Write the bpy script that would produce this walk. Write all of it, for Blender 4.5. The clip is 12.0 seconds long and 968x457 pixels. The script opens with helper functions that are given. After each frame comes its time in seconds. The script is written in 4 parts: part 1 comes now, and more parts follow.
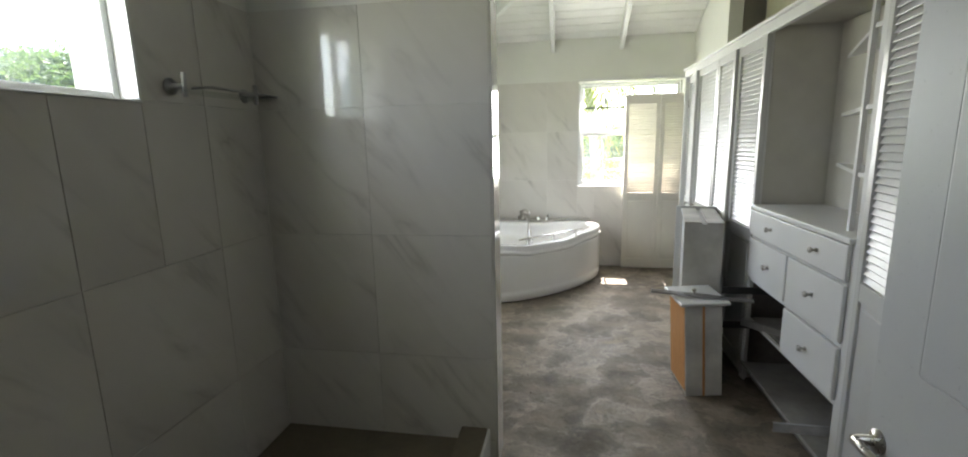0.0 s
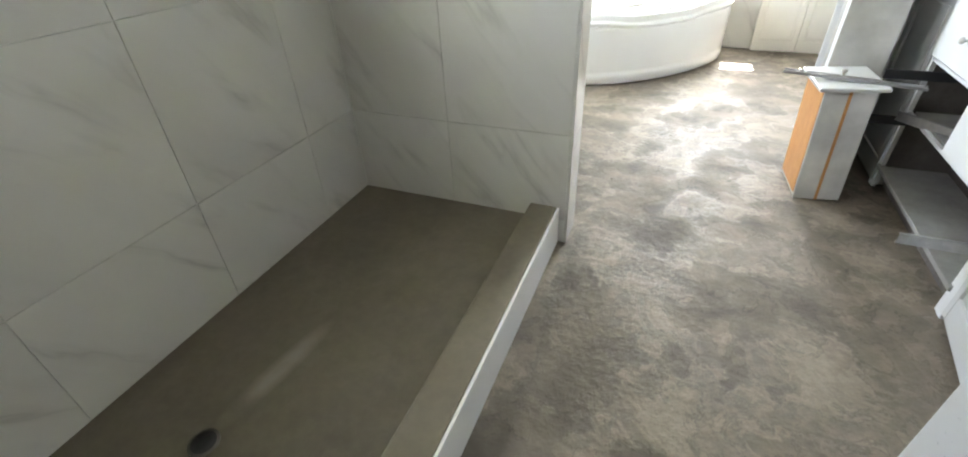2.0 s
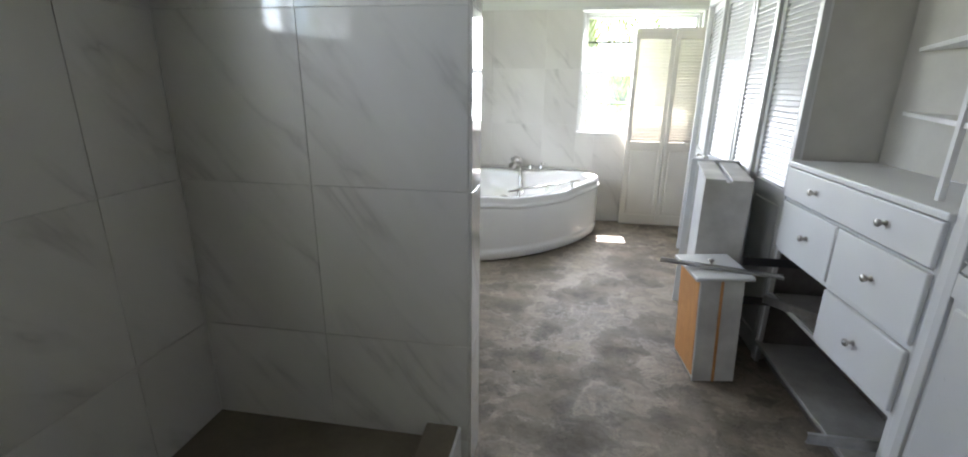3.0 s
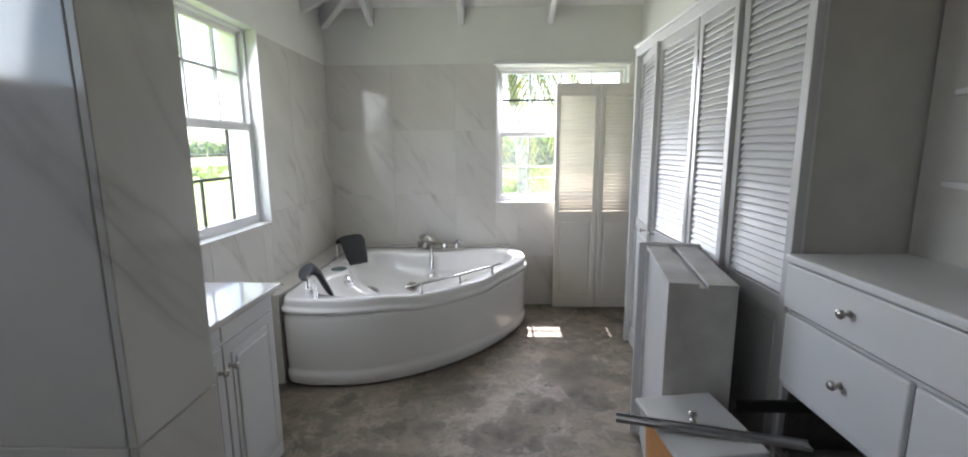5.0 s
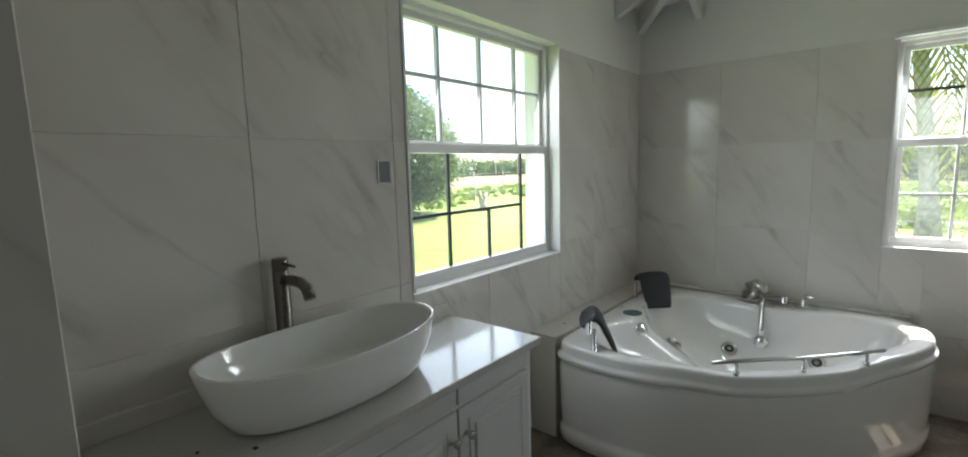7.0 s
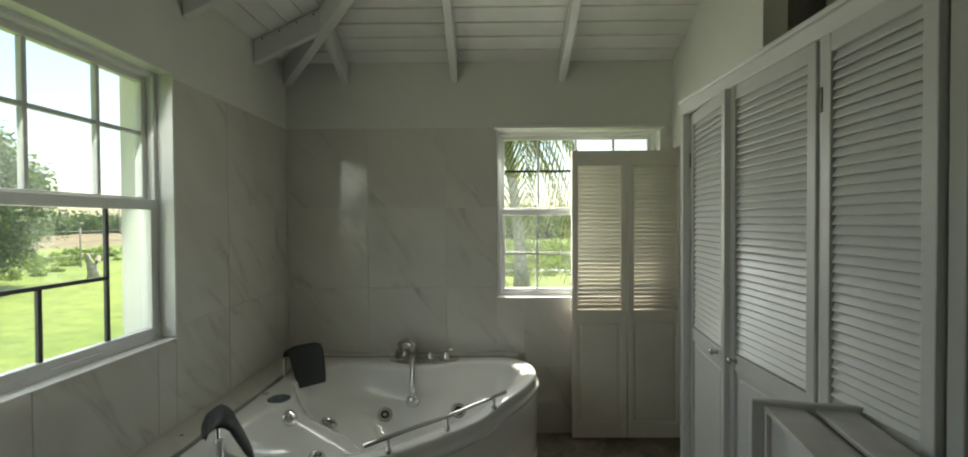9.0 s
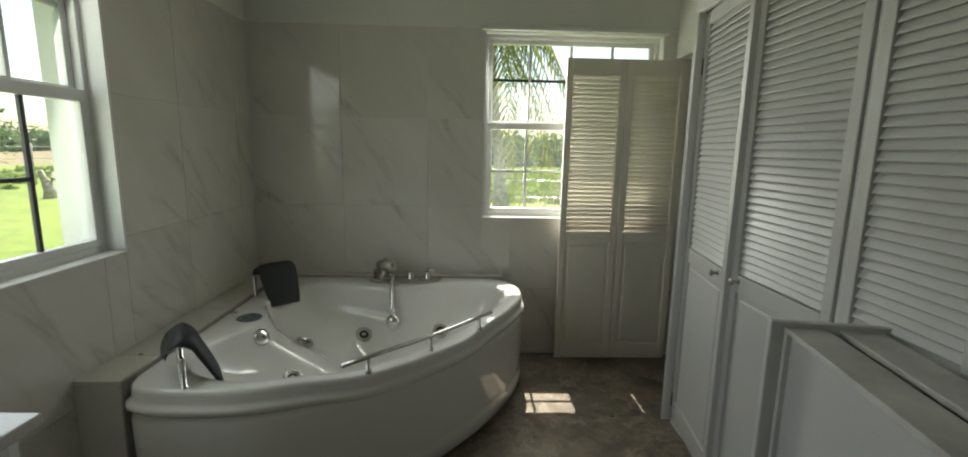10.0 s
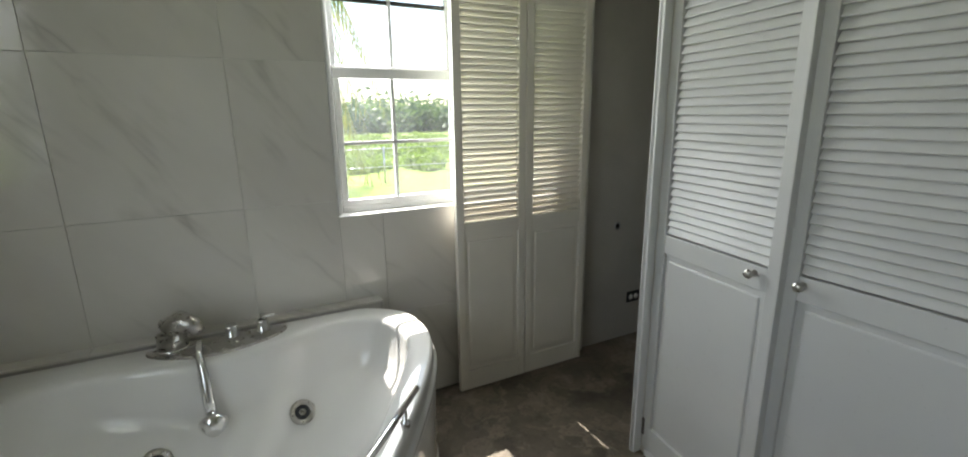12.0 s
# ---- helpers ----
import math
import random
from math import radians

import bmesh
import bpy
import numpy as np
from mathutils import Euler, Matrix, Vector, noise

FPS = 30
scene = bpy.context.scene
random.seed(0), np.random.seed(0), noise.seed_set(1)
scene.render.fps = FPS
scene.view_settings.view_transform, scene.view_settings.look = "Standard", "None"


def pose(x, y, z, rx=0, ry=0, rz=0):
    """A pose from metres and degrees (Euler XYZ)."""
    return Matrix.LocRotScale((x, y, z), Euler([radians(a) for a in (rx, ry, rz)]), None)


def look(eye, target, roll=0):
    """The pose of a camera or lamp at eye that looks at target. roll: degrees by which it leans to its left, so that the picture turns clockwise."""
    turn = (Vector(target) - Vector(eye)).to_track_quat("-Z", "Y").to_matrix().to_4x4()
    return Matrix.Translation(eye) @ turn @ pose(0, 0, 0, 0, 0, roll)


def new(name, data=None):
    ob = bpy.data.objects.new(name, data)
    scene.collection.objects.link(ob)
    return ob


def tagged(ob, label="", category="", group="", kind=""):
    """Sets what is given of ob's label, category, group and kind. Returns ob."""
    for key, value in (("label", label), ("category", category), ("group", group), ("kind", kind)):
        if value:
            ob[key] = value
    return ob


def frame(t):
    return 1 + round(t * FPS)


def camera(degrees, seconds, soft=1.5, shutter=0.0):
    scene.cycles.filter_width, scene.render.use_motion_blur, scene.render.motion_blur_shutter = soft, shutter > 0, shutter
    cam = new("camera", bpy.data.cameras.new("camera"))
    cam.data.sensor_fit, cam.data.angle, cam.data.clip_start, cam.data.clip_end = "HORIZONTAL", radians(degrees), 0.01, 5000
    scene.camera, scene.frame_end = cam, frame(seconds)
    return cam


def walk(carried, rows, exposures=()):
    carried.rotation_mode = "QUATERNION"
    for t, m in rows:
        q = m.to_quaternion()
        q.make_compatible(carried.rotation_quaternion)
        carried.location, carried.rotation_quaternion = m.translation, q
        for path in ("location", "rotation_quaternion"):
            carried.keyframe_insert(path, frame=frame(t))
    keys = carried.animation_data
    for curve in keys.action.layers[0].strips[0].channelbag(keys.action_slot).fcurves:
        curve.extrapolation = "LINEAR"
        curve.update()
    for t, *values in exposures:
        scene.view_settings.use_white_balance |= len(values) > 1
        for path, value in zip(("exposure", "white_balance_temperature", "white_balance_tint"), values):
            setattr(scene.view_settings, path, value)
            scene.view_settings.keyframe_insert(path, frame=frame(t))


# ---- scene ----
cam = camera(91.7, 12.0, 1.9)
PATH = [
    (0, (0.872, 1.962, 1.59), (0.525, 3.899, 1.23), -1.3),
    (0.5, (0.894, 2.12, 1.578), (0.241, 3.951, 1.108), -2.4),
    (1, (0.902, 2.155, 1.491), (0.233, 3.867, 0.702), -2.1),
    (1.5, (0.907, 2.153, 1.428), (0.239, 3.727, 0.39), -2.5),
    (2, (0.919, 2.181, 1.407), (0.267, 3.684, 0.26), -2.8),
    (2.5, (0.89, 2.282, 1.451), (0.369, 3.975, 0.522), -0.9),
    (3, (0.841, 2.484, 1.526), (0.538, 4.373, 0.94), 0.7),
    (3.5, (0.886, 2.712, 1.553), (0.88, 4.659, 1.096), 0.1),
    (3.6, (0.879, 2.735, 1.555), (0.93, 4.686, 1.118), 0.8),
    (3.7, (0.888, 2.791, 1.562), (0.979, 4.748, 1.156), 0.3),
    (5.3, (1.04, 3.659, 1.54), (0.865, 5.623, 1.207), -0.9),
    (5.5, (1.062, 3.754, 1.545), (0.678, 5.688, 1.212), -0.3),
    (6, (1.03, 3.942, 1.517), (0.163, 5.712, 1.172), -0.1),
    (6.5, (0.962, 4.07, 1.519), (-0.186, 5.668, 1.159), -1.1),
    (6.7, (0.955, 4.104, 1.549), (-0.335, 5.597, 1.223), -2.2),
    (8.3, (1.052, 4.398, 1.63), (0.547, 6.33, 1.742), -0.6),
    (8.5, (1.016, 4.432, 1.624), (0.715, 6.406, 1.737), -0.7),
    (9, (0.958, 4.478, 1.599), (0.928, 6.478, 1.567), -0.3),
    (9.5, (0.929, 4.518, 1.561), (0.974, 6.509, 1.37), 0.6),
    (10, (0.905, 4.692, 1.506), (0.973, 6.662, 1.17), 1.1),
    (10.5, (0.862, 4.973, 1.499), (0.891, 6.931, 1.09), 0.9),
    (11, (0.763, 5.27, 1.483), (1.101, 7.197, 1.069), 1.5),
    (11.5, (0.654, 5.543, 1.47), (1.343, 7.368, 1.026), 0.1),
    (12, (0.632, 5.817, 1.476), (1.516, 7.547, 1.002), -0.8),
]
EXPOSURE = [(0.0, 2.82, 6800, 12), (0.5, 2.77, 6700, 12), (1.0, 3.65, 6400, 13), (1.5, 4.25, 6700, 12), (2.0, 4.6, 6600, 11), (2.4, 4.3, 6400, 11),
            (2.7, 3.7, 6300, 12), (3.0, 3.2, 6300, 15), (3.5, 2.85, 6300, 16), (5.3, 2.26, 6350, 18), (6.0, 1.95, 6450, 13), (6.7, 1.78, 6450, 12),
            (8.3, 1.43, 7250, 2), (9.0, 1.0, 7300, 3), (9.5, 0.98, 7350, 3), (10.0, 1.1, 7350, 5), (11.0, 1.48, 7050, 7), (12.0, 1.56, 6800, 9)]
walk(cam, [(t, look(eye, target, roll)) for t, eye, target, roll in PATH], EXPOSURE)

# ---- world, sun, exposure ----
SUN_EL = 60.2
wd = bpy.data.worlds.new("world")
scene.world = wd
wd.use_nodes = True
wn = wd.node_tree.nodes
sky = wn.new("ShaderNodeTexSky")
sky.sky_type = 'NISHITA'
sky.sun_disc = False
sky.sun_elevation = radians(SUN_EL)
sky.sun_rotation = radians(0.0)
sky.air_density, sky.dust_density = 1.0, 1.5
wn["Background"].inputs["Strength"].default_value = 0.15
wd.node_tree.links.new(sky.outputs[0], wn["Background"].inputs["Color"])
sun = new("sun", bpy.data.lights.new("sun", 'SUN'))
sun.data.energy, sun.data.angle, sun.data.color = 5.0, radians(0.53), (1.0, 0.96, 0.90)
sun.matrix_world = look((1.5, 8 + 20 * math.cos(radians(SUN_EL)), 20 * math.sin(radians(SUN_EL))), (1.5, 8, 0))


def window_lamp(name, m, sx, sy, watts):
    d = bpy.data.lights.new(name, 'AREA')
    d.shape, d.size, d.size_y, d.energy, d.color = 'RECTANGLE', sx, sy, watts, (0.93, 0.97, 1.0)
    o = new(name, d)
    o.matrix_world = m
    return o


window_lamp("sky_lamp_side", look((-0.80, 6.11, 1.67), (1, 6.11, 1.0)), 1.15, 1.2, 4.0)
window_lamp("sky_lamp_end", look((1.28, 8.225, 1.66), (1.28, 7, 1.2)), 0.5, 1.2, 7.5)
window_lamp("sky_lamp_shower", look((-0.80, 2.93, 2.05), (1, 2.93, 1.5)), 0.5, 0.9, 2.7)


# ---- materials ----
def mat(name, rough=0.5, metal=0.0):
    m = bpy.data.materials.new(name)
    m.use_nodes = True
    b = m.node_tree.nodes["Principled BSDF"]
    b.inputs["Roughness"].default_value = rough
    b.inputs["Metallic"].default_value = metal
    return m, m.node_tree.nodes, m.node_tree.links, b


def coords(N, L, kind="Object", rand=0.0, scale=(1, 1, 1), rot=(0, 0, 0)):
    tc = N.new("ShaderNodeTexCoord")
    mp = N.new("ShaderNodeMapping")
    mp.inputs["Scale"].default_value = scale
    mp.inputs["Rotation"].default_value = [radians(a) for a in rot]
    src = tc.outputs[kind]
    if rand:
        oi = N.new("ShaderNodeObjectInfo")
        mu = N.new("ShaderNodeMath")
        mu.operation = 'MULTIPLY'
        mu.inputs[1].default_value = rand
        L.new(oi.outputs["Random"], mu.inputs[0])
        ad = N.new("ShaderNodeVectorMath")
        ad.operation = 'ADD'
        L.new(src, ad.inputs[0])
        L.new(mu.outputs[0], ad.inputs[1])
        src = ad.outputs[0]
    L.new(src, mp.inputs["Vector"])
    return mp.outputs[0]


def tex(N, L, vec, scale, detail=4.0, rough=0.55, dist=0.0):
    n = N.new("ShaderNodeTexNoise")
    n.inputs["Scale"].default_value = scale
    n.inputs["Detail"].default_value = detail
    n.inputs["Roughness"].default_value = rough
    n.inputs["Distortion"].default_value = dist
    L.new(vec, n.inputs["Vector"])
    return n.outputs["Fac"]


def ramp(N, L, fac, stops):
    r = N.new("ShaderNodeValToRGB")
    e = r.color_ramp.elements
    while len(e) < len(stops):
        e.new(0.5)
    for k, (p, c) in zip(e, stops):
        k.position = p
        k.color = (*c, 1) if isinstance(c, tuple) else (c, c, c, 1)
    L.new(fac, r.inputs[0])
    return r.outputs[0]


def mix(N, L, a, b, fac, mode='MIX'):
    x = N.new("ShaderNodeMix")
    x.data_type, x.blend_type = 'RGBA', mode
    for s, v in ((x.inputs[0], fac), (x.inputs[6], a), (x.inputs[7], b)):
        if isinstance(v, (int, float)):
            s.default_value = v
        elif isinstance(v, tuple):
            s.default_value = (*v, 1)
        else:
            L.new(v, s)
    return x.outputs[2]


def bump(N, L, b, height, strength=0.2, dist=0.01):
    n = N.new("ShaderNodeBump")
    n.inputs["Strength"].default_value = strength
    n.inputs["Distance"].default_value = dist
    L.new(height, n.inputs["Height"])
    L.new(n.outputs[0], b.inputs["Normal"])


def plain(name, col, rough=0.5, metal=0.0, var=0.08, scale=6.0, bmp=0.05, fine=60.0, coat=0.0):
    """Paint, metal or plastic with faint mottling, gloss variation and fine relief."""
    m, N, L, b = mat(name, rough, metal)
    v = coords(N, L, rand=7.0)
    lo = tuple(c * (1 - var) for c in col)
    hi = tuple(min(1, c * (1 + var)) for c in col)
    f = tex(N, L, v, scale, 5)
    L.new(ramp(N, L, f, [(0.3, lo), (0.7, hi)]), b.inputs["Base Color"])
    g = tex(N, L, v, fine, 3)
    L.new(ramp(N, L, g, [(0.3, max(0.02, rough * 0.8)), (0.7, min(1, rough * 1.2))]), b.inputs["Roughness"])
    if bmp:
        bump(N, L, b, g, bmp, 0.004)
    if coat:
        b.inputs["Coat Weight"].default_value = coat
        b.inputs["Coat Roughness"].default_value = 0.08
    return m


def marble(name="marble_tile", strength=0.55, full=0.0):
    """Pale glazed tile with soft grey diagonal veins, another cut on each tile."""
    m, N, L, b = mat(name, 0.1)
    tc = N.new("ShaderNodeTexCoord")
    oi = N.new("ShaderNodeObjectInfo")
    sep = N.new("ShaderNodeSeparateXYZ")
    L.new(tc.outputs["Object"], sep.inputs[0])

    def op(o, x, y):
        n = N.new("ShaderNodeMath")
        n.operation = o
        for s, q in zip(n.inputs, (x, y)):
            if isinstance(q, (int, float)):
                s.default_value = q
            else:
                L.new(q, s)
        return n.outputs[0]

    h = op('ADD', sep.outputs[0], sep.outputs[1])
    u = op('ADD', op('MULTIPLY', h, 0.64), op('MULTIPLY', sep.outputs[2], -0.77))
    w = op('ADD', op('MULTIPLY', h, 0.77), op('MULTIPLY', sep.outputs[2], 0.64))
    r = op('MULTIPLY', oi.outputs["Random"], 40.0)
    cb = N.new("ShaderNodeCombineXYZ")
    L.new(op('MULTIPLY', u, 0.55), cb.inputs[0])
    L.new(op('MULTIPLY', w, 2.0), cb.inputs[1])
    L.new(r, cb.inputs[2])
    v = cb.outputs[0]
    n1 = tex(N, L, v, 1.5, 4, 0.55, 0.35)
    vein = op('ABSOLUTE', op('SUBTRACT', n1, 0.5), 0)
    line = ramp(N, L, vein, [(0.0, 1.0), (0.012, 0.5), (0.05, 0.0)])
    breaks = ramp(N, L, tex(N, L, v, 3.1, 3), [(0.45, full), (0.68, 1.0)])
    cloud = ramp(N, L, tex(N, L, v, 1.1, 5), [(0.3, (0.63, 0.605, 0.56)), (0.7, (0.73, 0.705, 0.66))])
    k = mix(N, L, line, breaks, 1.0, 'MULTIPLY')
    kf = N.new("ShaderNodeMath")
    kf.operation = 'MULTIPLY'
    L.new(k, kf.inputs[0])
    kf.inputs[1].default_value = strength
    col = mix(N, L, cloud, (0.33, 0.31, 0.285), kf.outputs[0])
    L.new(col, b.inputs["Base Color"])
    g = tex(N, L, tc.outputs["Object"], 5, 4)
    L.new(ramp(N, L, g, [(0.3, 0.045), (0.7, 0.1)]), b.inputs["Roughness"])
    bump(N, L, b, tex(N, L, tc.outputs["Object"], 3.0, 1), 0.05, 0.01)
    return m


def screed(name, dark, light, gloss, flake):
    """Bare cement screed: broad trowel tones, scaled lighter flakes, dark blots, worn shiny and dull places."""
    m, N, L, b = mat(name, 0.4)
    v = coords(N, L)
    big = tex(N, L, v, 0.9, 4, 0.5, 0.1)
    mid = tex(N, L, v, 3.4, 6, 0.58, 0.25)
    fine = tex(N, L, v, 26, 6, 0.6)
    patch = tex(N, L, v, 2.2, 8, 0.66, 0.15)
    mean = tuple((a + q) / 2 for a, q in zip(dark, light))
    c = ramp(N, L, big, [(0.32, tuple(0.6 * a + 0.4 * q for a, q in zip(dark, light))), (0.68, mean)])
    lo = 0.68 if flake > 0.3 else 0.88
    c = mix(N, L, c, ramp(N, L, mid, [(0.36, lo), (0.5, 1.0), (0.64, 2 - lo - 0.06)]), 1.0, 'MULTIPLY')
    fl = ramp(N, L, patch, [(0.50, 0.0), (0.53, flake * 0.8), (0.56, flake * 0.3), (0.62, flake)])
    c = mix(N, L, c, light, fl)
    c = mix(N, L, c, ramp(N, L, fine, [(0.3, 0.92), (0.7, 1.07)]), 1.0, 'MULTIPLY')
    if flake > 0.3:
        plates = tex(N, L, v, 4.6, 7, 0.62, 0.5)
        c = mix(N, L, c, ramp(N, L, plates, [(0.40, 0.82), (0.49, 0.96), (0.505, 0.68), (0.52, 1.06), (0.62, 1.14)]), 1.0, 'MULTIPLY')
    blot = ramp(N, L, tex(N, L, v, 7.0, 3, 0.6), [(0.65, 0.0), (0.75, 0.5 if flake > 0.3 else 0.1)])
    c = mix(N, L, c, tuple(q * 0.62 for q in dark), blot)
    if flake < 0.3:
        # a pale washed streak that runs to the drain
        tc = N.new("ShaderNodeTexCoord")
        mp = N.new("ShaderNodeMapping")
        mp.vector_type = 'TEXTURE'
        mp.inputs["Location"].default_value = (-0.155, 2.86, 0.13)
        mp.inputs["Rotation"].default_value = (0, 0, radians(-7))
        mp.inputs["Scale"].default_value = (0.05, 0.27, 1.0)
        L.new(tc.outputs["Object"], mp.inputs["Vector"])
        ln = N.new("ShaderNodeVectorMath")
        ln.operation = 'LENGTH'
        L.new(mp.outputs[0], ln.inputs[0])
        st = mix(N, L, ramp(N, L, ln.outputs["Value"], [(0.3, 0.7), (1.0, 0.0)]), ramp(N, L, mid, [(0.35, 0.3), (0.6, 1.0)]), 1.0, 'MULTIPLY')
        c = mix(N, L, c, (0.36, 0.33, 0.27), st)
    L.new(c, b.inputs["Base Color"])
    L.new(ramp(N, L, patch, [(0.42, gloss + 0.22), (0.50, gloss + 0.1), (0.54, gloss), (0.6, gloss + 0.2)]), b.inputs["Roughness"])
    h = mix(N, L, patch, fine, 0.35)
    bump(N, L, b, h, 0.8 if flake > 0.3 else 0.1, 0.02)
    return m


M_TILE = marble()
M_TILE_VEINED = marble("marble_tile_bold_veins", 0.6, 0.35)
M_GROUT = plain("grout", (0.42, 0.40, 0.37), 0.85, bmp=0.2)
M_FLOOR = screed("screed_floor", (0.075, 0.061, 0.046), (0.29, 0.242, 0.187), 0.5, 0.8)
M_TRAY = screed("screed_shower", (0.14, 0.12, 0.086), (0.20, 0.17, 0.122), 0.62, 0.2)
M_WALL = plain("wall_paint", (0.74, 0.735, 0.69), 0.7, var=0.03, scale=2.5, bmp=0.12, fine=90)
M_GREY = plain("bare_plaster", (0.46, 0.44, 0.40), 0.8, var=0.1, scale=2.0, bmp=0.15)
M_WHITE = plain("white_paint", (0.74, 0.74, 0.73), 0.38, var=0.03, scale=3.0, bmp=0.06, fine=70)
# White dimmed in its base to hold down window light on closet doors.
M_DOOR = plain("white_gloss_paint_dimmed", (0.59, 0.59, 0.578), 0.34, var=0.03, scale=3.0, bmp=0.03, fine=80)
# Lighter, warmer copy of the door paint: light on the folded pair as colour.
M_DOOR_LIT = plain("door_paint_lit", (0.78, 0.74, 0.66), 0.4, var=0.04, scale=3.0, bmp=0.04, fine=80)
M_CEIL = plain("ceiling_paint", (0.80, 0.79, 0.77), 0.5, var=0.05, scale=4.0)
M_ACRYL = plain("acrylic_white", (0.84, 0.835, 0.82), 0.1, var=0.01, bmp=0.0, coat=0.5)
M_CERAM = plain("ceramic_white", (0.80, 0.80, 0.785), 0.07, var=0.01, bmp=0.0, coat=0.5)
M_CHROME = plain("chrome", (0.78, 0.78, 0.78), 0.09, 1.0, var=0.02, bmp=0.0)
M_NICKEL = plain("brushed_nickel", (0.52, 0.50, 0.47), 0.3, 1.0, var=0.06)
M_STEEL = plain("zinc_steel", (0.45, 0.45, 0.46), 0.35, 1.0, var=0.15, scale=30)
M_GUN = plain("gunmetal", (0.17, 0.155, 0.14), 0.32, 0.9, var=0.08)
M_DARKBAR = plain("dark_bar", (0.03, 0.03, 0.032), 0.5)
M_RUBBER = plain("charcoal_foam", (0.028, 0.032, 0.036), 0.55, var=0.1, bmp=0.15, fine=180)
M_QUARTZ = plain("quartz_top", (0.52, 0.51, 0.49), 0.12, var=0.08, scale=140, bmp=0.0)
M_BLACK = plain("black_plastic", (0.02, 0.02, 0.02), 0.4)
M_BOXGREY = plain("cement_spatter_white", (0.60, 0.585, 0.56), 0.6, var=0.22, scale=5, bmp=0.1)
M_SHELF = plain("dusty_grey_board", (0.30, 0.29, 0.27), 0.7, var=0.2, scale=6, bmp=0.1)
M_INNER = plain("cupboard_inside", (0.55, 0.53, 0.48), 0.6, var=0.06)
# Near-black base that puts the shade of recesses and joints into the colour.
M_DARK_RECESS = plain("dark_recess", (0.11, 0.095, 0.085), 0.7, var=0.2, scale=12)
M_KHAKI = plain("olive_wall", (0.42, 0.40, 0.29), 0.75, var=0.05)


def plywood():
    m, N, L, b = mat("orange_plywood", 0.5)
    v = coords(N, L, scale=(1, 9, 1.2), rot=(0, 0, 0))
    f = tex(N, L, v, 9, 5, 0.6, 1.5)
    L.new(ramp(N, L, f, [(0.3, (0.50, 0.22, 0.07)), (0.7, (0.66, 0.33, 0.12))]), b.inputs["Base Color"])
    bump(N, L, b, f, 0.1, 0.003)
    return m


M_PLY = plywood()


def glass():
    m = bpy.data.materials.new("window_glass")
    m.use_nodes = True
    N, L = m.node_tree.nodes, m.node_tree.links
    N.remove(N["Principled BSDF"])
    t, g, f, x = (N.new("ShaderNodeBsdfTransparent"), N.new("ShaderNodeBsdfGlossy"), N.new("ShaderNodeLayerWeight"), N.new("ShaderNodeMixShader"))
    t.inputs[0].default_value = (0.96, 0.98, 0.97, 1)
    g.inputs["Roughness"].default_value = 0.02
    f.inputs[0].default_value = 0.5
    L.new(ramp(N, L, f.outputs["Facing"], [(0.0, 0.004), (0.6, 0.012), (1.0, 0.4)]), x.inputs[0])
    L.new(t.outputs[0], x.inputs[1])
    L.new(g.outputs[0], x.inputs[2])
    # a thin uneven translucent film, added as a veil of glare over the view
    d, y = N.new("ShaderNodeBsdfTranslucent"), N.new("ShaderNodeMixShader")
    d.inputs[0].default_value = (0.95, 0.97, 1.0, 1)
    L.new(ramp(N, L, tex(N, L, coords(N, L), 3.0, 5), [(0.3, 0.006), (0.7, 0.024)]), y.inputs[0])
    L.new(x.outputs[0], y.inputs[1])
    L.new(d.outputs[0], y.inputs[2])
    L.new(y.outputs[0], N["Material Output"].inputs[0])
    return m


M_GLASS = glass()


def foliage(name, a, c):
    """Leaves that let some light through, each its own shade."""
    m, N, L, b = mat(name, 0.5)
    g = N.new("ShaderNodeNewGeometry")
    col = ramp(N, L, g.outputs["Random Per Island"], [(0.0, a), (1.0, c)])
    L.new(col, b.inputs["Base Color"])
    t, x = N.new("ShaderNodeBsdfTranslucent"), N.new("ShaderNodeMixShader")
    L.new(mix(N, L, col, (1.1, 1.25, 0.6), 1.0, 'MULTIPLY'), t.inputs[0])
    x.inputs[0].default_value = 0.45
    L.new(b.outputs[0], x.inputs[1])
    L.new(t.outputs[0], x.inputs[2])
    L.new(x.outputs[0], N["Material Output"].inputs[0])
    return m


M_LEAF = foliage("leaves", (0.045, 0.085, 0.05), (0.15, 0.20, 0.11))
M_PALM = foliage("palm_leaves", (0.12, 0.15, 0.04), (0.28, 0.25, 0.08))
M_SHRUB = foliage("shrub_leaves", (0.15, 0.21, 0.05), (0.26, 0.32, 0.09))
M_BARK = plain("bark", (0.42, 0.37, 0.30), 0.9, var=0.3, scale=9, bmp=0.5, fine=25)


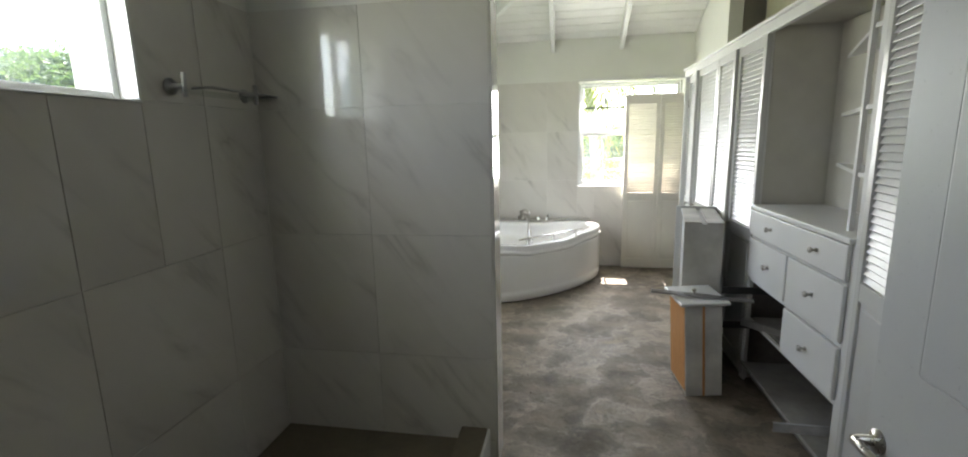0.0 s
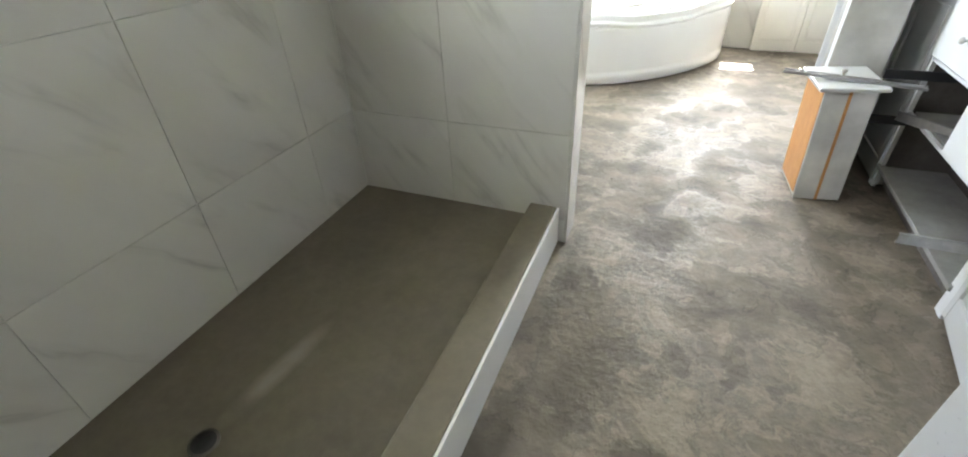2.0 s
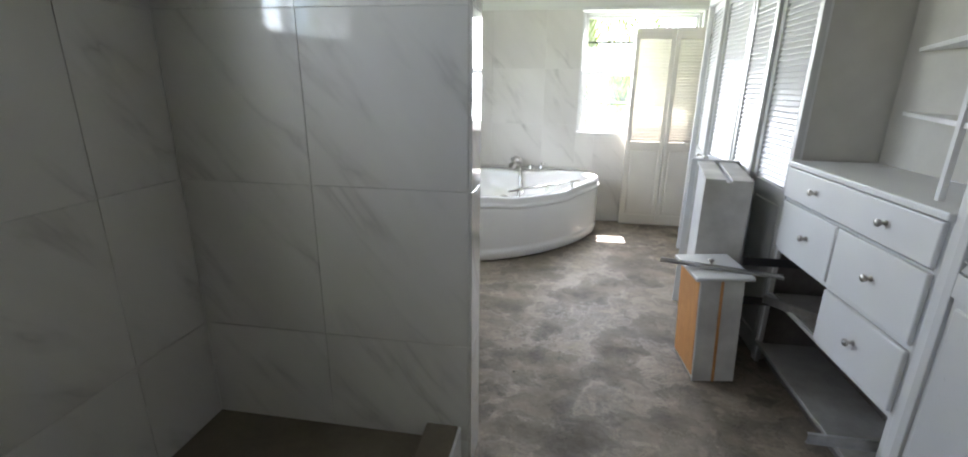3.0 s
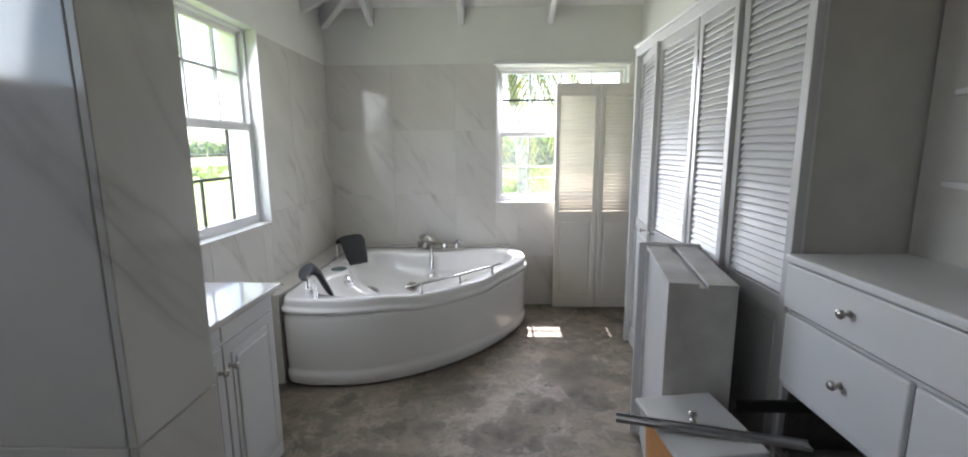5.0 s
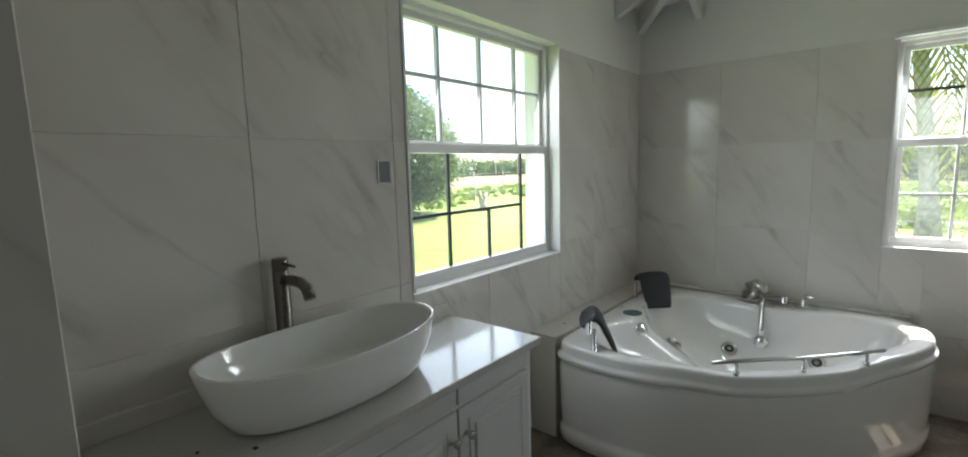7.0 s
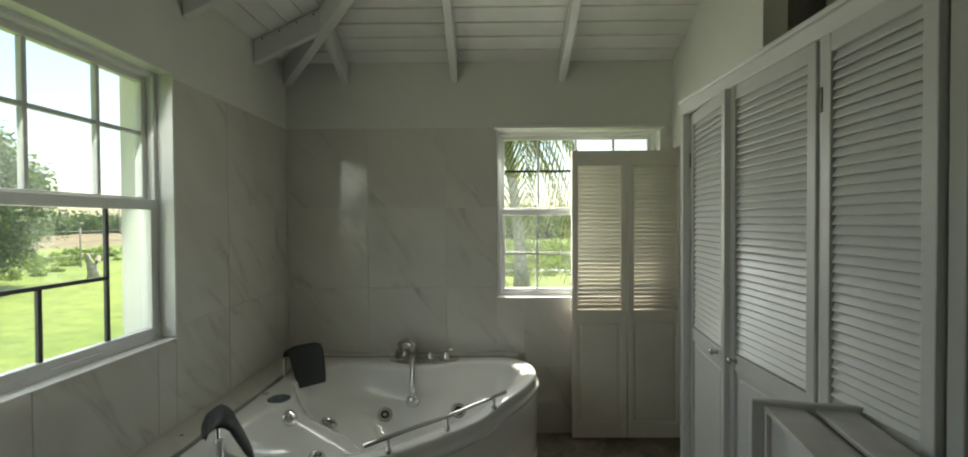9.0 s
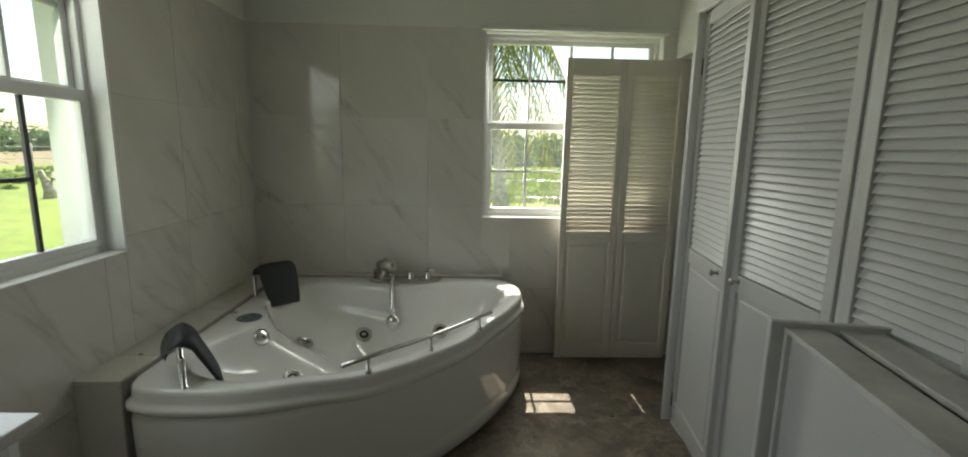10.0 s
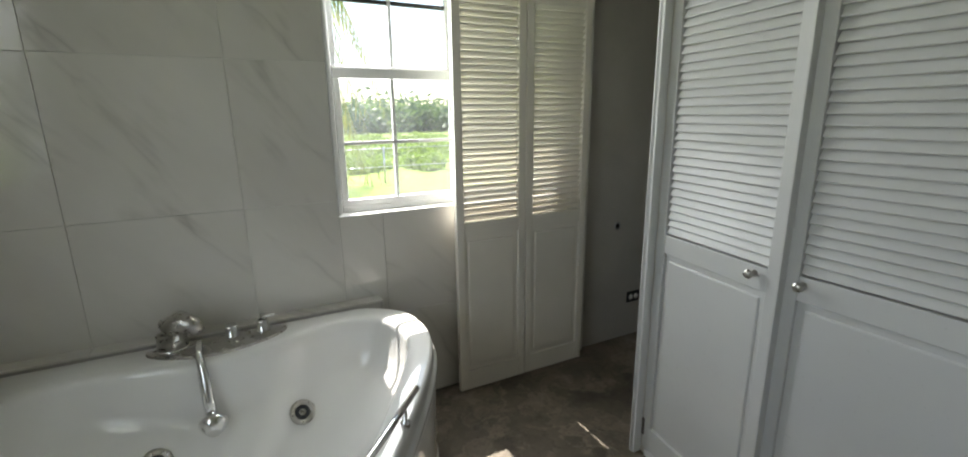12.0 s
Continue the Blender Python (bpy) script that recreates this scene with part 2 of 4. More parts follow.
def lawn():
    m, N, L, b = mat("lawn", 0.9)
    v = coords(N, L)
    big = tex(N, L, v, 0.12, 6, 0.6)
    fine = tex(N, L, v, 3.0, 8, 0.7)
    near = ramp(N, L, big, [(0.35, (0.13, 0.20, 0.03)), (0.55, (0.20, 0.26, 0.045)), (0.72, (0.29, 0.26, 0.09))])
    far = ramp(N, L, big, [(0.35, (0.17, 0.14, 0.075)), (0.7, (0.27, 0.205, 0.12))])
    sp = N.new("ShaderNodeSeparateXYZ")
    L.new(v, sp.inputs[0])
    r = N.new("ShaderNodeMapRange")
    r.inputs[1].default_value, r.inputs[2].default_value = -38.0, -32.0
    r.inputs[3].default_value, r.inputs[4].default_value = 1.0, 0.0
    L.new(sp.outputs[0], r.inputs[0])
    c = mix(N, L, near, far, r.outputs[0])
    c = mix(N, L, c, ramp(N, L, fine, [(0.3, 0.6), (0.7, 1.35)]), 1.0, 'MULTIPLY')
    L.new(c, b.inputs["Base Color"])
    bump(N, L, b, fine, 0.6, 0.1)
    return m


M_LAWN = lawn()


# ---- mesh helpers ----
def bx(bm, x0, x1, y0, y1, z0, z1, bev=0.0, seg=2):
    r = bmesh.ops.create_cube(bm, size=1.0)
    vs = r["verts"]
    for v in vs:
        v.co = ((x0 + x1) / 2 + v.co.x * (x1 - x0), (y0 + y1) / 2 + v.co.y * (y1 - y0), (z0 + z1) / 2 + v.co.z * (z1 - z0))
    if bev:
        es = {e for v in vs for e in v.link_edges}
        bmesh.ops.bevel(bm, geom=list(es), offset=bev, segments=seg, profile=0.5, affect='EDGES')
    return bm


def box(*a, **k):
    return bx(bmesh.new(), *a, **k)


def tube(bm, pts, r, seg=12, caps=True):
    """A round bar along a line of points."""
    pts = [Vector(p) for p in pts]
    rs = r if isinstance(r, (list, tuple)) else [r] * len(pts)
    rings = []
    for i, p in enumerate(pts):
        d = (pts[min(i + 1, len(pts) - 1)] - pts[max(i - 1, 0)]).normalized()
        a = Vector((0, 0, 1)) if abs(d.z) < 0.9 else Vector((1, 0, 0))
        s = d.cross(a).normalized()
        q = d.cross(s)
        rings.append([bm.verts.new(p + rs[i] * (math.cos(t) * s + math.sin(t) * q)) for t in (2 * math.pi * j / seg for j in range(seg))])
    for A, B in zip(rings, rings[1:]):
        for j in range(seg):
            bm.faces.new((A[j], A[(j + 1) % seg], B[(j + 1) % seg], B[j])).smooth = True
    if caps:
        bm.faces.new(rings[0][::-1])
        bm.faces.new(rings[-1])
    return bm


def lathe(bm, prof, m=None, seg=20):
    """A turned piece: (radius, height) pairs about z, set by m."""
    m = m or Matrix()
    rings = []
    for r, z in prof:
        rings.append([bm.verts.new(m @ Vector((r * math.cos(t), r * math.sin(t), z))) for t in (2 * math.pi * j / seg for j in range(seg))])
    for A, B in zip(rings, rings[1:]):
        for j in range(seg):
            bm.faces.new((A[j], A[(j + 1) % seg], B[(j + 1) % seg], B[j])).smooth = True
    bm.faces.new(rings[0][::-1])
    bm.faces.new(rings[-1])
    return bm


def mesh_of(name, bm, material):
    bmesh.ops.recalc_face_normals(bm, faces=bm.faces)
    me = bpy.data.meshes.new(name)
    bm.to_mesh(me)
    bm.free()
    me.materials.append(material)
    return me


def part(name, bm, material, parent=None, label=""):
    ob = new(name, mesh_of(name, bm, material))
    if parent:
        ob.parent = parent
    return tagged(ob, label)


def thing(name, label, category, m=None, group="", kind=""):
    ob = new(name)
    ob.empty_display_size = 0.05
    if m:
        ob.matrix_world = m
    return tagged(ob, label, category, group, kind)


def setting(name, bm, material, label, category):
    return tagged(part(name, bm, material), label, category, kind="structure")


# ---- plan ----
LW, BW, FW = -0.577, 8.0, 0.35      # side wall, end wall, wall behind
RW, CX, BX = 2.31, 2.04, 2.62       # upper right wall, closet fronts, closet backs
TOP = 2.785                         # wall plate
PY0, PY1, PX = 4.037, 4.205, 0.55   # shower partition
SX0, SX1 = 0.365, 0.503              # kerb
WT = 0.26                           # wall thickness
LWIN = (5.49, 6.735, 1.035, 2.325)
BWIN = (1.0, 2.225, 1.02, 2.285)
SWIN = (2.45, 3.406, 1.752, 2.34)
SLOPE = 0.46


# ---- large structure ----
def wall_x(name, x0, x1, y0, y1, z0, z1, holes, material, label):
    """A wall that runs along y, with openings (y0, y1, z0, z1) through it."""
    bm = bmesh.new()
    ys = sorted({y0, y1, *[v for h in holes for v in h[:2]]})
    for a, c in zip(ys, ys[1:]):
        cut = [h for h in holes if h[0] <= a and h[1] >= c]
        if cut:
            bx(bm, x0, x1, a, c, z0, cut[0][2])
            bx(bm, x0, x1, a, c, cut[0][3], z1)
        else:
            bx(bm, x0, x1, a, c, z0, z1)
    return setting(name, bm, material, label, "wall")


def wall_y(name, x0, x1, y0, y1, z0, z1, holes, material, label):
    bm = bmesh.new()
    xs = sorted({x0, x1, *[v for h in holes for v in h[:2]]})
    for a, c in zip(xs, xs[1:]):
        cut = [h for h in holes if h[0] <= a and h[1] >= c]
        if cut:
            bx(bm, a, c, y0, y1, z0, cut[0][2])
            bx(bm, a, c, y0, y1, cut[0][3], z1)
        else:
            bx(bm, a, c, y0, y1, z0, z1)
    return setting(name, bm, material, label, "wall")


T, G = 0.012, 0.005   # tile thickness, joint depth
wall_side = wall_x("wall_west", LW - WT, LW - G, FW - WT, BW + WT, -0.3, TOP + 0.12, [LWIN, SWIN], M_WALL, "side wall tiled in pale marble below cream paint")
wall_end = wall_y("wall_north", LW - G, 3.6, BW + G, BW + WT, -0.3, TOP + 0.12, [BWIN], M_WALL, "end wall tiled in pale marble below cream paint")
wall_back = wall_y("wall_south", LW - G, 3.6, FW - WT, FW, -0.3, 4.4, [], M_WALL, "plain cream wall behind the entrance")
partition = setting("wall_partition", box(LW - 0.05, PX - G, PY0 + G, PY1 - G, 0, 4.0), M_WALL, "shower partition wall tiled in pale marble", "wall")

floor = setting("floor", box(SX1, 3.6, FW, BW + T, -0.2, 0.0), M_FLOOR, "bare grey-brown cement screed floor with worn shiny patches", "floor")
setting("floor_under", box(LW - T, SX1, PY1 - T, BW + T, -0.2, 0.0), M_FLOOR, "bare grey-brown cement screed floor beside the bath", "floor")
tray = setting("shower_floor", box(LW - T, SX1 - 0.004, FW, PY1 - T, -0.2, 0.13), M_TRAY, "raised smooth brown cement shower floor", "floor")
kerb_bm = box(SX0, SX1 - 0.006, FW, PY0 - 0.002, 0.1, 0.205, bev=0.008)
kerb = setting("shower_kerb", kerb_bm, M_TRAY, "cement shower kerb with smoothed top", "kerb")
setting("kerb_face", box(SX1 - 0.006, SX1 + 0.006, FW, PY0 - 0.002, 0.0, 0.201, bev=0.003), M_WHITE, "white-painted outer face of the shower kerb", "trim")

# shower drain
dr = thing("floor_drain", "small round dark steel drain in cement shower floor", "drain", pose(-0.18, 2.57, 0.13))
part("drain_ring", lathe(bmesh.new(), [(0.03, 0), (0.045, 0), (0.045, 0.004), (0.03, 0.003)]), M_GUN, dr)
part("drain_plate", lathe(bmesh.new(), [(0.001, 0.002), (0.036, 0.002), (0.036, 0.0055), (0.001, 0.0055)]), M_BLACK, dr, "dark perforated plate")

# right-hand side: wall over the far opening, dark wall behind closets
wall_x("wall_east_over_opening", RW, RW + 0.12, 6.84, BW + T, -0.1, 4.2, [(7.1, BW - 0.02, -0.1, 2.13)], M_WALL, "cream wall with a wide closet opening")
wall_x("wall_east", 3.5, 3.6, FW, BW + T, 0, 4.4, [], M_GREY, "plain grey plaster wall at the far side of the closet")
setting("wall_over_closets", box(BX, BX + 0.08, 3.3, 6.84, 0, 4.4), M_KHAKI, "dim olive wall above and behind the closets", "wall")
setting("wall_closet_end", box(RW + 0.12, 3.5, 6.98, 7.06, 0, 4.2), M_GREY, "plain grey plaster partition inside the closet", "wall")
setting("wall_entrance", box(1.9, 3.5, 3.28, 3.38, 0, 4.4), M_WALL, "cream wall beside the entrance door", "wall")
setting("ceiling_closet", box(RW + 0.12, 3.5, 7.06, BW + T, 2.5, 2.56), M_GREY, "plain flat closet ceiling", "ceiling")


# ceiling: two sloping board faces meeting on a hip, flat above
def slope_z(d):
    return TOP + SLOPE * d


RISE = 2.6


def ceiling_boards():
    bm = bmesh.new()
    pitch, gap, th = 0.112, 0.008, 0.02

    def strip(fn, d0, d1, a0, a1, b0, b1):
        vs = []
        for dz in (0.0, th):
            for d, a, c in ((d0, a0, a1), (d1, b0, b1)):
                vs.append(bm.verts.new(fn(d, a, dz)))
                vs.append(bm.verts.new(fn(d, c, dz)))
        for q in ((0, 1, 3, 2), (4, 6, 7, 5), (0, 4, 5, 1), (2, 3, 7, 6), (0, 2, 6, 4), (1, 5, 7, 3)):
            bm.faces.new([vs[i] for i in q])

    n = int(RISE / pitch)
    for i in range(n):
        d0, d1 = i * pitch - 0.0, (i + 1) * pitch - gap
        strip(lambda d, s, dz: (s, BW - d, slope_z(d) + dz), d0, d1, LW + d0, 3.55, LW + d1, 3.55)
        strip(lambda d, s, dz: (LW + d, s, slope_z(d) + dz), d0, d1, FW, BW - d0, FW, BW - d1)
    return bm


setting("ceiling", ceiling_boards(), M_CEIL, "white tongue-and-groove board ceiling on a hipped slope", "ceiling")
bm = bmesh.new()
v = [bm.verts.new(p) for p in ((LW - 0.585, BW + 0.585, slope_z(-0.585) + 0.03), (3.7, BW + 0.585, slope_z(-0.585) + 0.03), (3.7, BW - RISE, slope_z(RISE) + 0.03),
                               (LW + RISE, BW - RISE, slope_z(RISE) + 0.03), (LW + RISE, FW - 0.2, slope_z(RISE) + 0.03), (LW - 0.585, FW - 0.2, slope_z(-0.585) + 0.03), (3.7, FW - 0.2, slope_z(RISE) + 0.03))]
bm.faces.new((v[0], v[1], v[2], v[3]))
bm.faces.new((v[0], v[3], v[4], v[5]))
bm.faces.new((v[3], v[2], v[6], v[4]))
bmesh.ops.solidify(bm, geom=bm.faces[:], thickness=-0.1)
setting("roof", bm, M_CEIL, "low hipped roof with deep white eaves", "roof")


# Dark sheet added over the boards: stops light leaks, shades the joints.
bm = bmesh.new()
v = [bm.verts.new(p) for p in ((LW, BW, TOP + 0.022), (3.55, BW, TOP + 0.022), (3.55, BW - RISE, slope_z(RISE) + 0.022), (LW + RISE, BW - RISE, slope_z(RISE) + 0.022), (LW + RISE, FW, slope_z(RISE) + 0.022), (LW, FW, TOP + 0.022))]
bm.faces.new((v[0], v[1], v[2], v[3]))
bm.faces.new((v[0], v[3], v[4], v[5]))
setting("ceiling_underlay", bm, M_DARK_RECESS, "dark sheet added above the boards to shade the joints", "ceiling")


def rafter(name, p0, p1, w=0.05, h=0.15):
    """A sloping beam whose top edge runs from p0 to p1."""
    bm = bmesh.new()
    p0, p1 = Vector(p0), Vector(p1)
    s = (p1 - p0).cross(Vector((0, 0, 1))).normalized() * w / 2
    vs = [bm.verts.new(p + k * s - Vector((0, 0, dz))) for p in (p0, p1) for k in (-1, 1) for dz in (0, h)]
    for q in ((0, 1, 3, 2), (4, 6, 7, 5), (0, 4, 5, 1), (2, 3, 7, 6), (0, 2, 6, 4), (1, 5, 7, 3)):
        bm.faces.new([vs[i] for i in q])
    bmesh.ops.bevel(bm, geom=bm.edges[:], offset=0.004, segments=1, affect='EDGES')
    return setting(name, bm, M_WHITE, "white-painted timber roof rafter under the boards", "rafter")


E0 = 0.003


def nails(parent, p0, p1, n):
    """Dark nail heads along a rafter's upper edge."""
    p0, p1 = Vector(p0), Vector(p1)
    s_ = (p1 - p0).cross(Vector((0, 0, 1))).normalized()
    for k in range(n):
        p = p0.lerp(p1, (k + 0.5) / n) - Vector((0, 0, 0.02))
        for sg in (-1, 1):
            q = p + s_ * sg * 0.026
            part("nail", lathe(bmesh.new(), [(0.006, -0.002), (0.006, 0.002), (0.002, 0.003)], Matrix.Translation(q) @ (s_ * sg).to_track_quat('Z', 'Y').to_matrix().to_4x4(), seg=6), M_GUN, parent)


for x in (-0.13, 0.69, 1.49):
    run = min(RISE, x - LW) if x < 1.5 else RISE
    rafter("rafter", (x, BW, TOP - E0), (x, BW - run, slope_z(run) - E0))
for y in (7.55, 6.84, 6.1, 5.35, 4.6, 3.85, 3.1, 2.35, 1.6):
    run = min(RISE, BW - y)
    o = rafter("rafter", (LW, y, TOP - E0), (LW + run, y, slope_z(run) - E0))
    if y > 6:
        nails(o, (LW, y, TOP - E0), (LW + run, y, slope_z(run) - E0), max(3, int(run / 0.112)))
rafter("hip_rafter", (LW, BW, TOP - 0.006), (LW + RISE, BW - RISE, slope_z(RISE) - 0.006), 0.06, 0.17)


# ---- windows ----
def sash_window(name, m, w, h, cols_up, bars_low, rail_z, label, kind="hung", cross=None, row_z=0.96, cols=None):
    """A window in its opening: local x across, z up from the sill, y outwards."""
    root = thing(name, label, "window", m, kind="structure")
    f = 0.035
    bm = bmesh.new()
    for a in ((0, f, 0, h), (w - f, w, 0, h), (f, w - f, 0, f), (f, w - f, h - f, h)):
        bx(bm, a[0], a[1], 0.07, 0.15, a[2], a[3], bev=0.004)
    part("window_frame", bm, M_WHITE, root)
    # upper sash, outer track
    s = 0.03
    if kind == "hung":
        bm = bmesh.new()
        bx(bm, f, w - f, 0.105, 0.14, rail_z - 0.015, rail_z + 0.03, bev=0.003)
        bx(bm, f, w - f, 0.105, 0.14, h - f - s, h - f, bev=0.003)
        bx(bm, f, f + s, 0.105, 0.14, rail_z + 0.03, h - f - s, bev=0.003)
        bx(bm, w - f - s, w - f, 0.105, 0.14, rail_z + 0.03, h - f - s, bev=0.003)
        up = part("upper_sash", bm, M_WHITE, root)
        for x in cols or [f + (w - 2 * f) * i / cols_up for i in range(1, cols_up)]:
            part("muntin", box(x - 0.009, x + 0.009, 0.108, 0.134, rail_z + 0.03, h - f - s, bev=0.003), M_STEELW, up)
        part("muntin", box(f + s, w - f - s, 0.11, 0.132, row_z - 0.009, row_z + 0.009, bev=0.003), cross or M_STEELW, up)
        pane = part("pane", box(f + s, w - f - s, 0.12, 0.123, rail_z + 0.03, h - f - s), M_GLASS, up)
        pane.visible_shadow = False
        bm = bmesh.new()
        bx(bm, f, w - f, 0.068, 0.102, rail_z - 0.03, rail_z + 0.018, bev=0.004)
        bx(bm, f, w - f, 0.068, 0.102, f, f + s, bev=0.003)
        bx(bm, f, f + s, 0.068, 0.102, f + s, rail_z - 0.03, bev=0.003)
        bx(bm, w - f - s, w - f, 0.068, 0.102, f + s, rail_z - 0.03, bev=0.003)
        low = part("lower_sash", bm, M_WHITE, root)
        for (x0, z0, x1, z1), mt in bars_low:
            t = 0.008
            part("bar", box(min(x0, x1) - (t if x0 == x1 else 0), max(x0, x1) + (t if x0 == x1 else 0), 0.078, 0.094, min(z0, z1) - (t if z0 == z1 else 0), max(z0, z1) + (t if z0 == z1 else 0), bev=0.002), mt, low)
        pane = part("pane", box(f + s, w - f - s, 0.084, 0.087, f + s, rail_z - 0.03), M_GLASS, low)
        pane.visible_shadow = False
    else:
        part("mullion", box(w / 2 + 0.08, w / 2 + 0.12, 0.08, 0.12, f, h - f, bev=0.003), M_WHITE, root)
        pane = part("pane", box(f, w - f, 0.098, 0.101, f, h - f), M_GLASS, root)
        pane.visible_shadow = False
    # white lining of the opening and its sill
    bm = bmesh.new()
    g = 0.012
    bx(bm, -g + 0.012, 0.012, -0.006, 0.07, 0.012, h - 0.012)
    bx(bm, w - 0.012, w, -0.006, 0.07, 0.012, h - 0.012)
    bx(bm, 0, w, -0.006, 0.07, h - 0.012, h)
    part("lining", bm, M_WHITE, root)
    part("window_sill", box(-0.0, w, -0.008, 0.07, 0.0, 0.006, bev=0.002), M_WHITE, root)
    return root


M_STEELW = plain("grey_white_muntin", (0.62, 0.62, 0.61), 0.45)
w, h = LWIN[1] - LWIN[0], LWIN[3] - LWIN[2]
rz_ = 0.655
win_l = sash_window("window_1", pose(LW, LWIN[0], LWIN[2], 0, 0, 90), w, h, 4,
                    [((0.33, 0.065, 0.33, rz_ - 0.03), M_DARKBAR), ((0.94, 0.065, 0.94, rz_ - 0.03), M_DARKBAR), ((0.64, 0.065, 0.64, 0.332), M_DARKBAR), ((0.065, 0.332, 0.948, 0.332), M_DARKBAR)],
                    rz_, "white double-hung sash window with dark lower bars", row_z=0.985, cols=(0.32, 0.63, 0.94))
w, h = BWIN[1] - BWIN[0], BWIN[3] - BWIN[2]
win_b = sash_window("window_2", pose(BWIN[0], BW, BWIN[2], 0, 0, 0), w, h, 4,
                    [((0.31, 0.065, 0.31, 0.62), M_STEELW), ((0.61, 0.065, 0.61, 0.62), M_STEELW), ((0.91, 0.065, 0.91, 0.62), M_STEELW), ((0.065, 0.33, w - 0.065, 0.33), M_STEELW)],
                    0.65, "white double-hung sash window behind louvred doors", cross=M_DARKBAR)
part("hood_trim", box(-0.02, w + 0.02, -0.03, 0.0, h - 0.004, h + 0.03, bev=0.006), M_WHITE, win_b)
w, h = SWIN[1] - SWIN[0], SWIN[3] - SWIN[2]
win_s = sash_window("window_3", pose(LW, SWIN[0], SWIN[2], 0, 0, 90), w, h, 1, [], 0.3, "small high white shower window", "slide")


# ---- louvred doors ----
SLATS = {}


def knob(parent, x, z, y=-0.016):
    k = part("knob", lathe(bmesh.new(), [(0.011, 0), (0.011, 0.003), (0.006, 0.006), (0.006, 0.016), (0.013, 0.021), (0.0155, 0.028), (0.012, 0.034), (0.003, 0.0365)], pose(x, y, z, 90)), M_NICKEL, parent, "round brushed nickel knob")
    return k


def louvre_door(m, w, h, lz0, lz1, label, knob_at=None, group="", hinges=(), tilt=63, paint=M_DOOR, wide=0.0195):
    """A leaf: x across from its hinge, front towards -y, z up. Slats between lz0 and lz1, a panel below."""
    root = thing("louvre_door", label, "louvre door", m, group)
    st, t = 0.042, 0.016
    for a in (0, w - st):
        part("stile", box(a, a + st, -t, t, 0, h, bev=0.003), paint, root)
    for z0, z1 in ((0, 0.11), (lz0 - 0.075, lz0), (lz1, h)):
        part("rail", box(st, w - st, -t + 0.001, t - 0.001, z0, z1, bev=0.002), paint, root)
    bm = box(st, w - st, -0.004, 0.006, 0.11, lz0 - 0.075)
    bx(bm, st + 0.022, w - st - 0.022, -0.010, 0.004, 0.135, lz0 - 0.10, bev=0.006)
    part("panel", bm, paint, root)
    n = round((lz1 - lz0) / 0.0300)
    p = (lz1 - lz0 - 0.008) / n
    key = (round(w, 3), tilt)
    if key not in SLATS:
        bm = box(st, w - st, -wide, wide, -0.003, 0.003, bev=0.002, seg=1)
        bmesh.ops.rotate(bm, verts=bm.verts, cent=(0, 0, 0), matrix=Matrix.Rotation(radians(tilt), 3, 'X'))
        SLATS[key] = mesh_of("slat", bm, paint)
    for i in range(n):
        s = new("slat", SLATS[key])
        s.parent = root
        s.location = (0, 0, lz0 + 0.008 + (i + 0.5) * p)
        s.rotation_euler = (radians(random.uniform(-1.0, 1.0)), 0, 0)
    if knob_at:
        knob(root, *knob_at)
    for z in hinges:
        part("hinge", box(-0.006, 0.008, -t - 0.004, -t + 0.006, z - 0.04, z + 0.04, bev=0.002), M_GUN, root, "dark steel butt hinge")
    return root


DZ, DH = 0.03, 2.15
LZ0, LZ1 = 1.01 - DZ, 2.12 - DZ


def closet_leaf(hx, hy, w, ang, label, knob_x=None, flip=False, hinges=()):
    """ang: degrees by which the leaf stands ajar. flip: hinged at its near edge."""
    if flip:
        m = pose(hx, hy, DZ, 0, 0, -90 + ang) @ Matrix.Translation((-w, 0, 0))
    else:
        m = pose(hx, hy, DZ, 0, 0, -90 + ang)
    return louvre_door(m, w, DH, LZ0, LZ1, label, (knob_x, 0.955) if knob_x else None, "closet doors", hinges)


closet_leaf(2.085, 7.11, 0.535, -8, "white louvred closet door standing slightly ajar", 0.45, hinges=(0.1, 1.9))
closet_leaf(2.036, 6.035, 0.55, 0, "white louvred closet door, closed, with nickel knob", 0.055, flip=True)
closet_leaf(2.03, 6.0, 0.405, -1.5, "white louvred closet door, slightly ajar over its neighbour", 0.375, hinges=(1.95,))
closet_leaf(2.04, 5.13, 0.46, 0, "white louvred closet door beside the drawer unit", 0.03, flip=True)
closet_leaf(2.04, 4.02, 0.46, -9, "white louvred closet door ajar beside the drawer unit", 0.41)

# folded pair at the end wall; its warm brightness is put into the paint colour
louvre_door(pose(1.545, 7.915, 0.01), 0.40, 2.095, 0.935, 1.99, "white louvred bifold leaf standing open before the window", None, "folded pair", (), -48, M_DOOR_LIT, 0.0205)
louvre_door(pose(1.95, 7.915, 0.01), 0.40, 2.095, 0.935, 1.99, "white louvred bifold leaf hinged beside the closet opening", None, "folded pair", (), -48, M_DOOR_LIT, 0.0205)

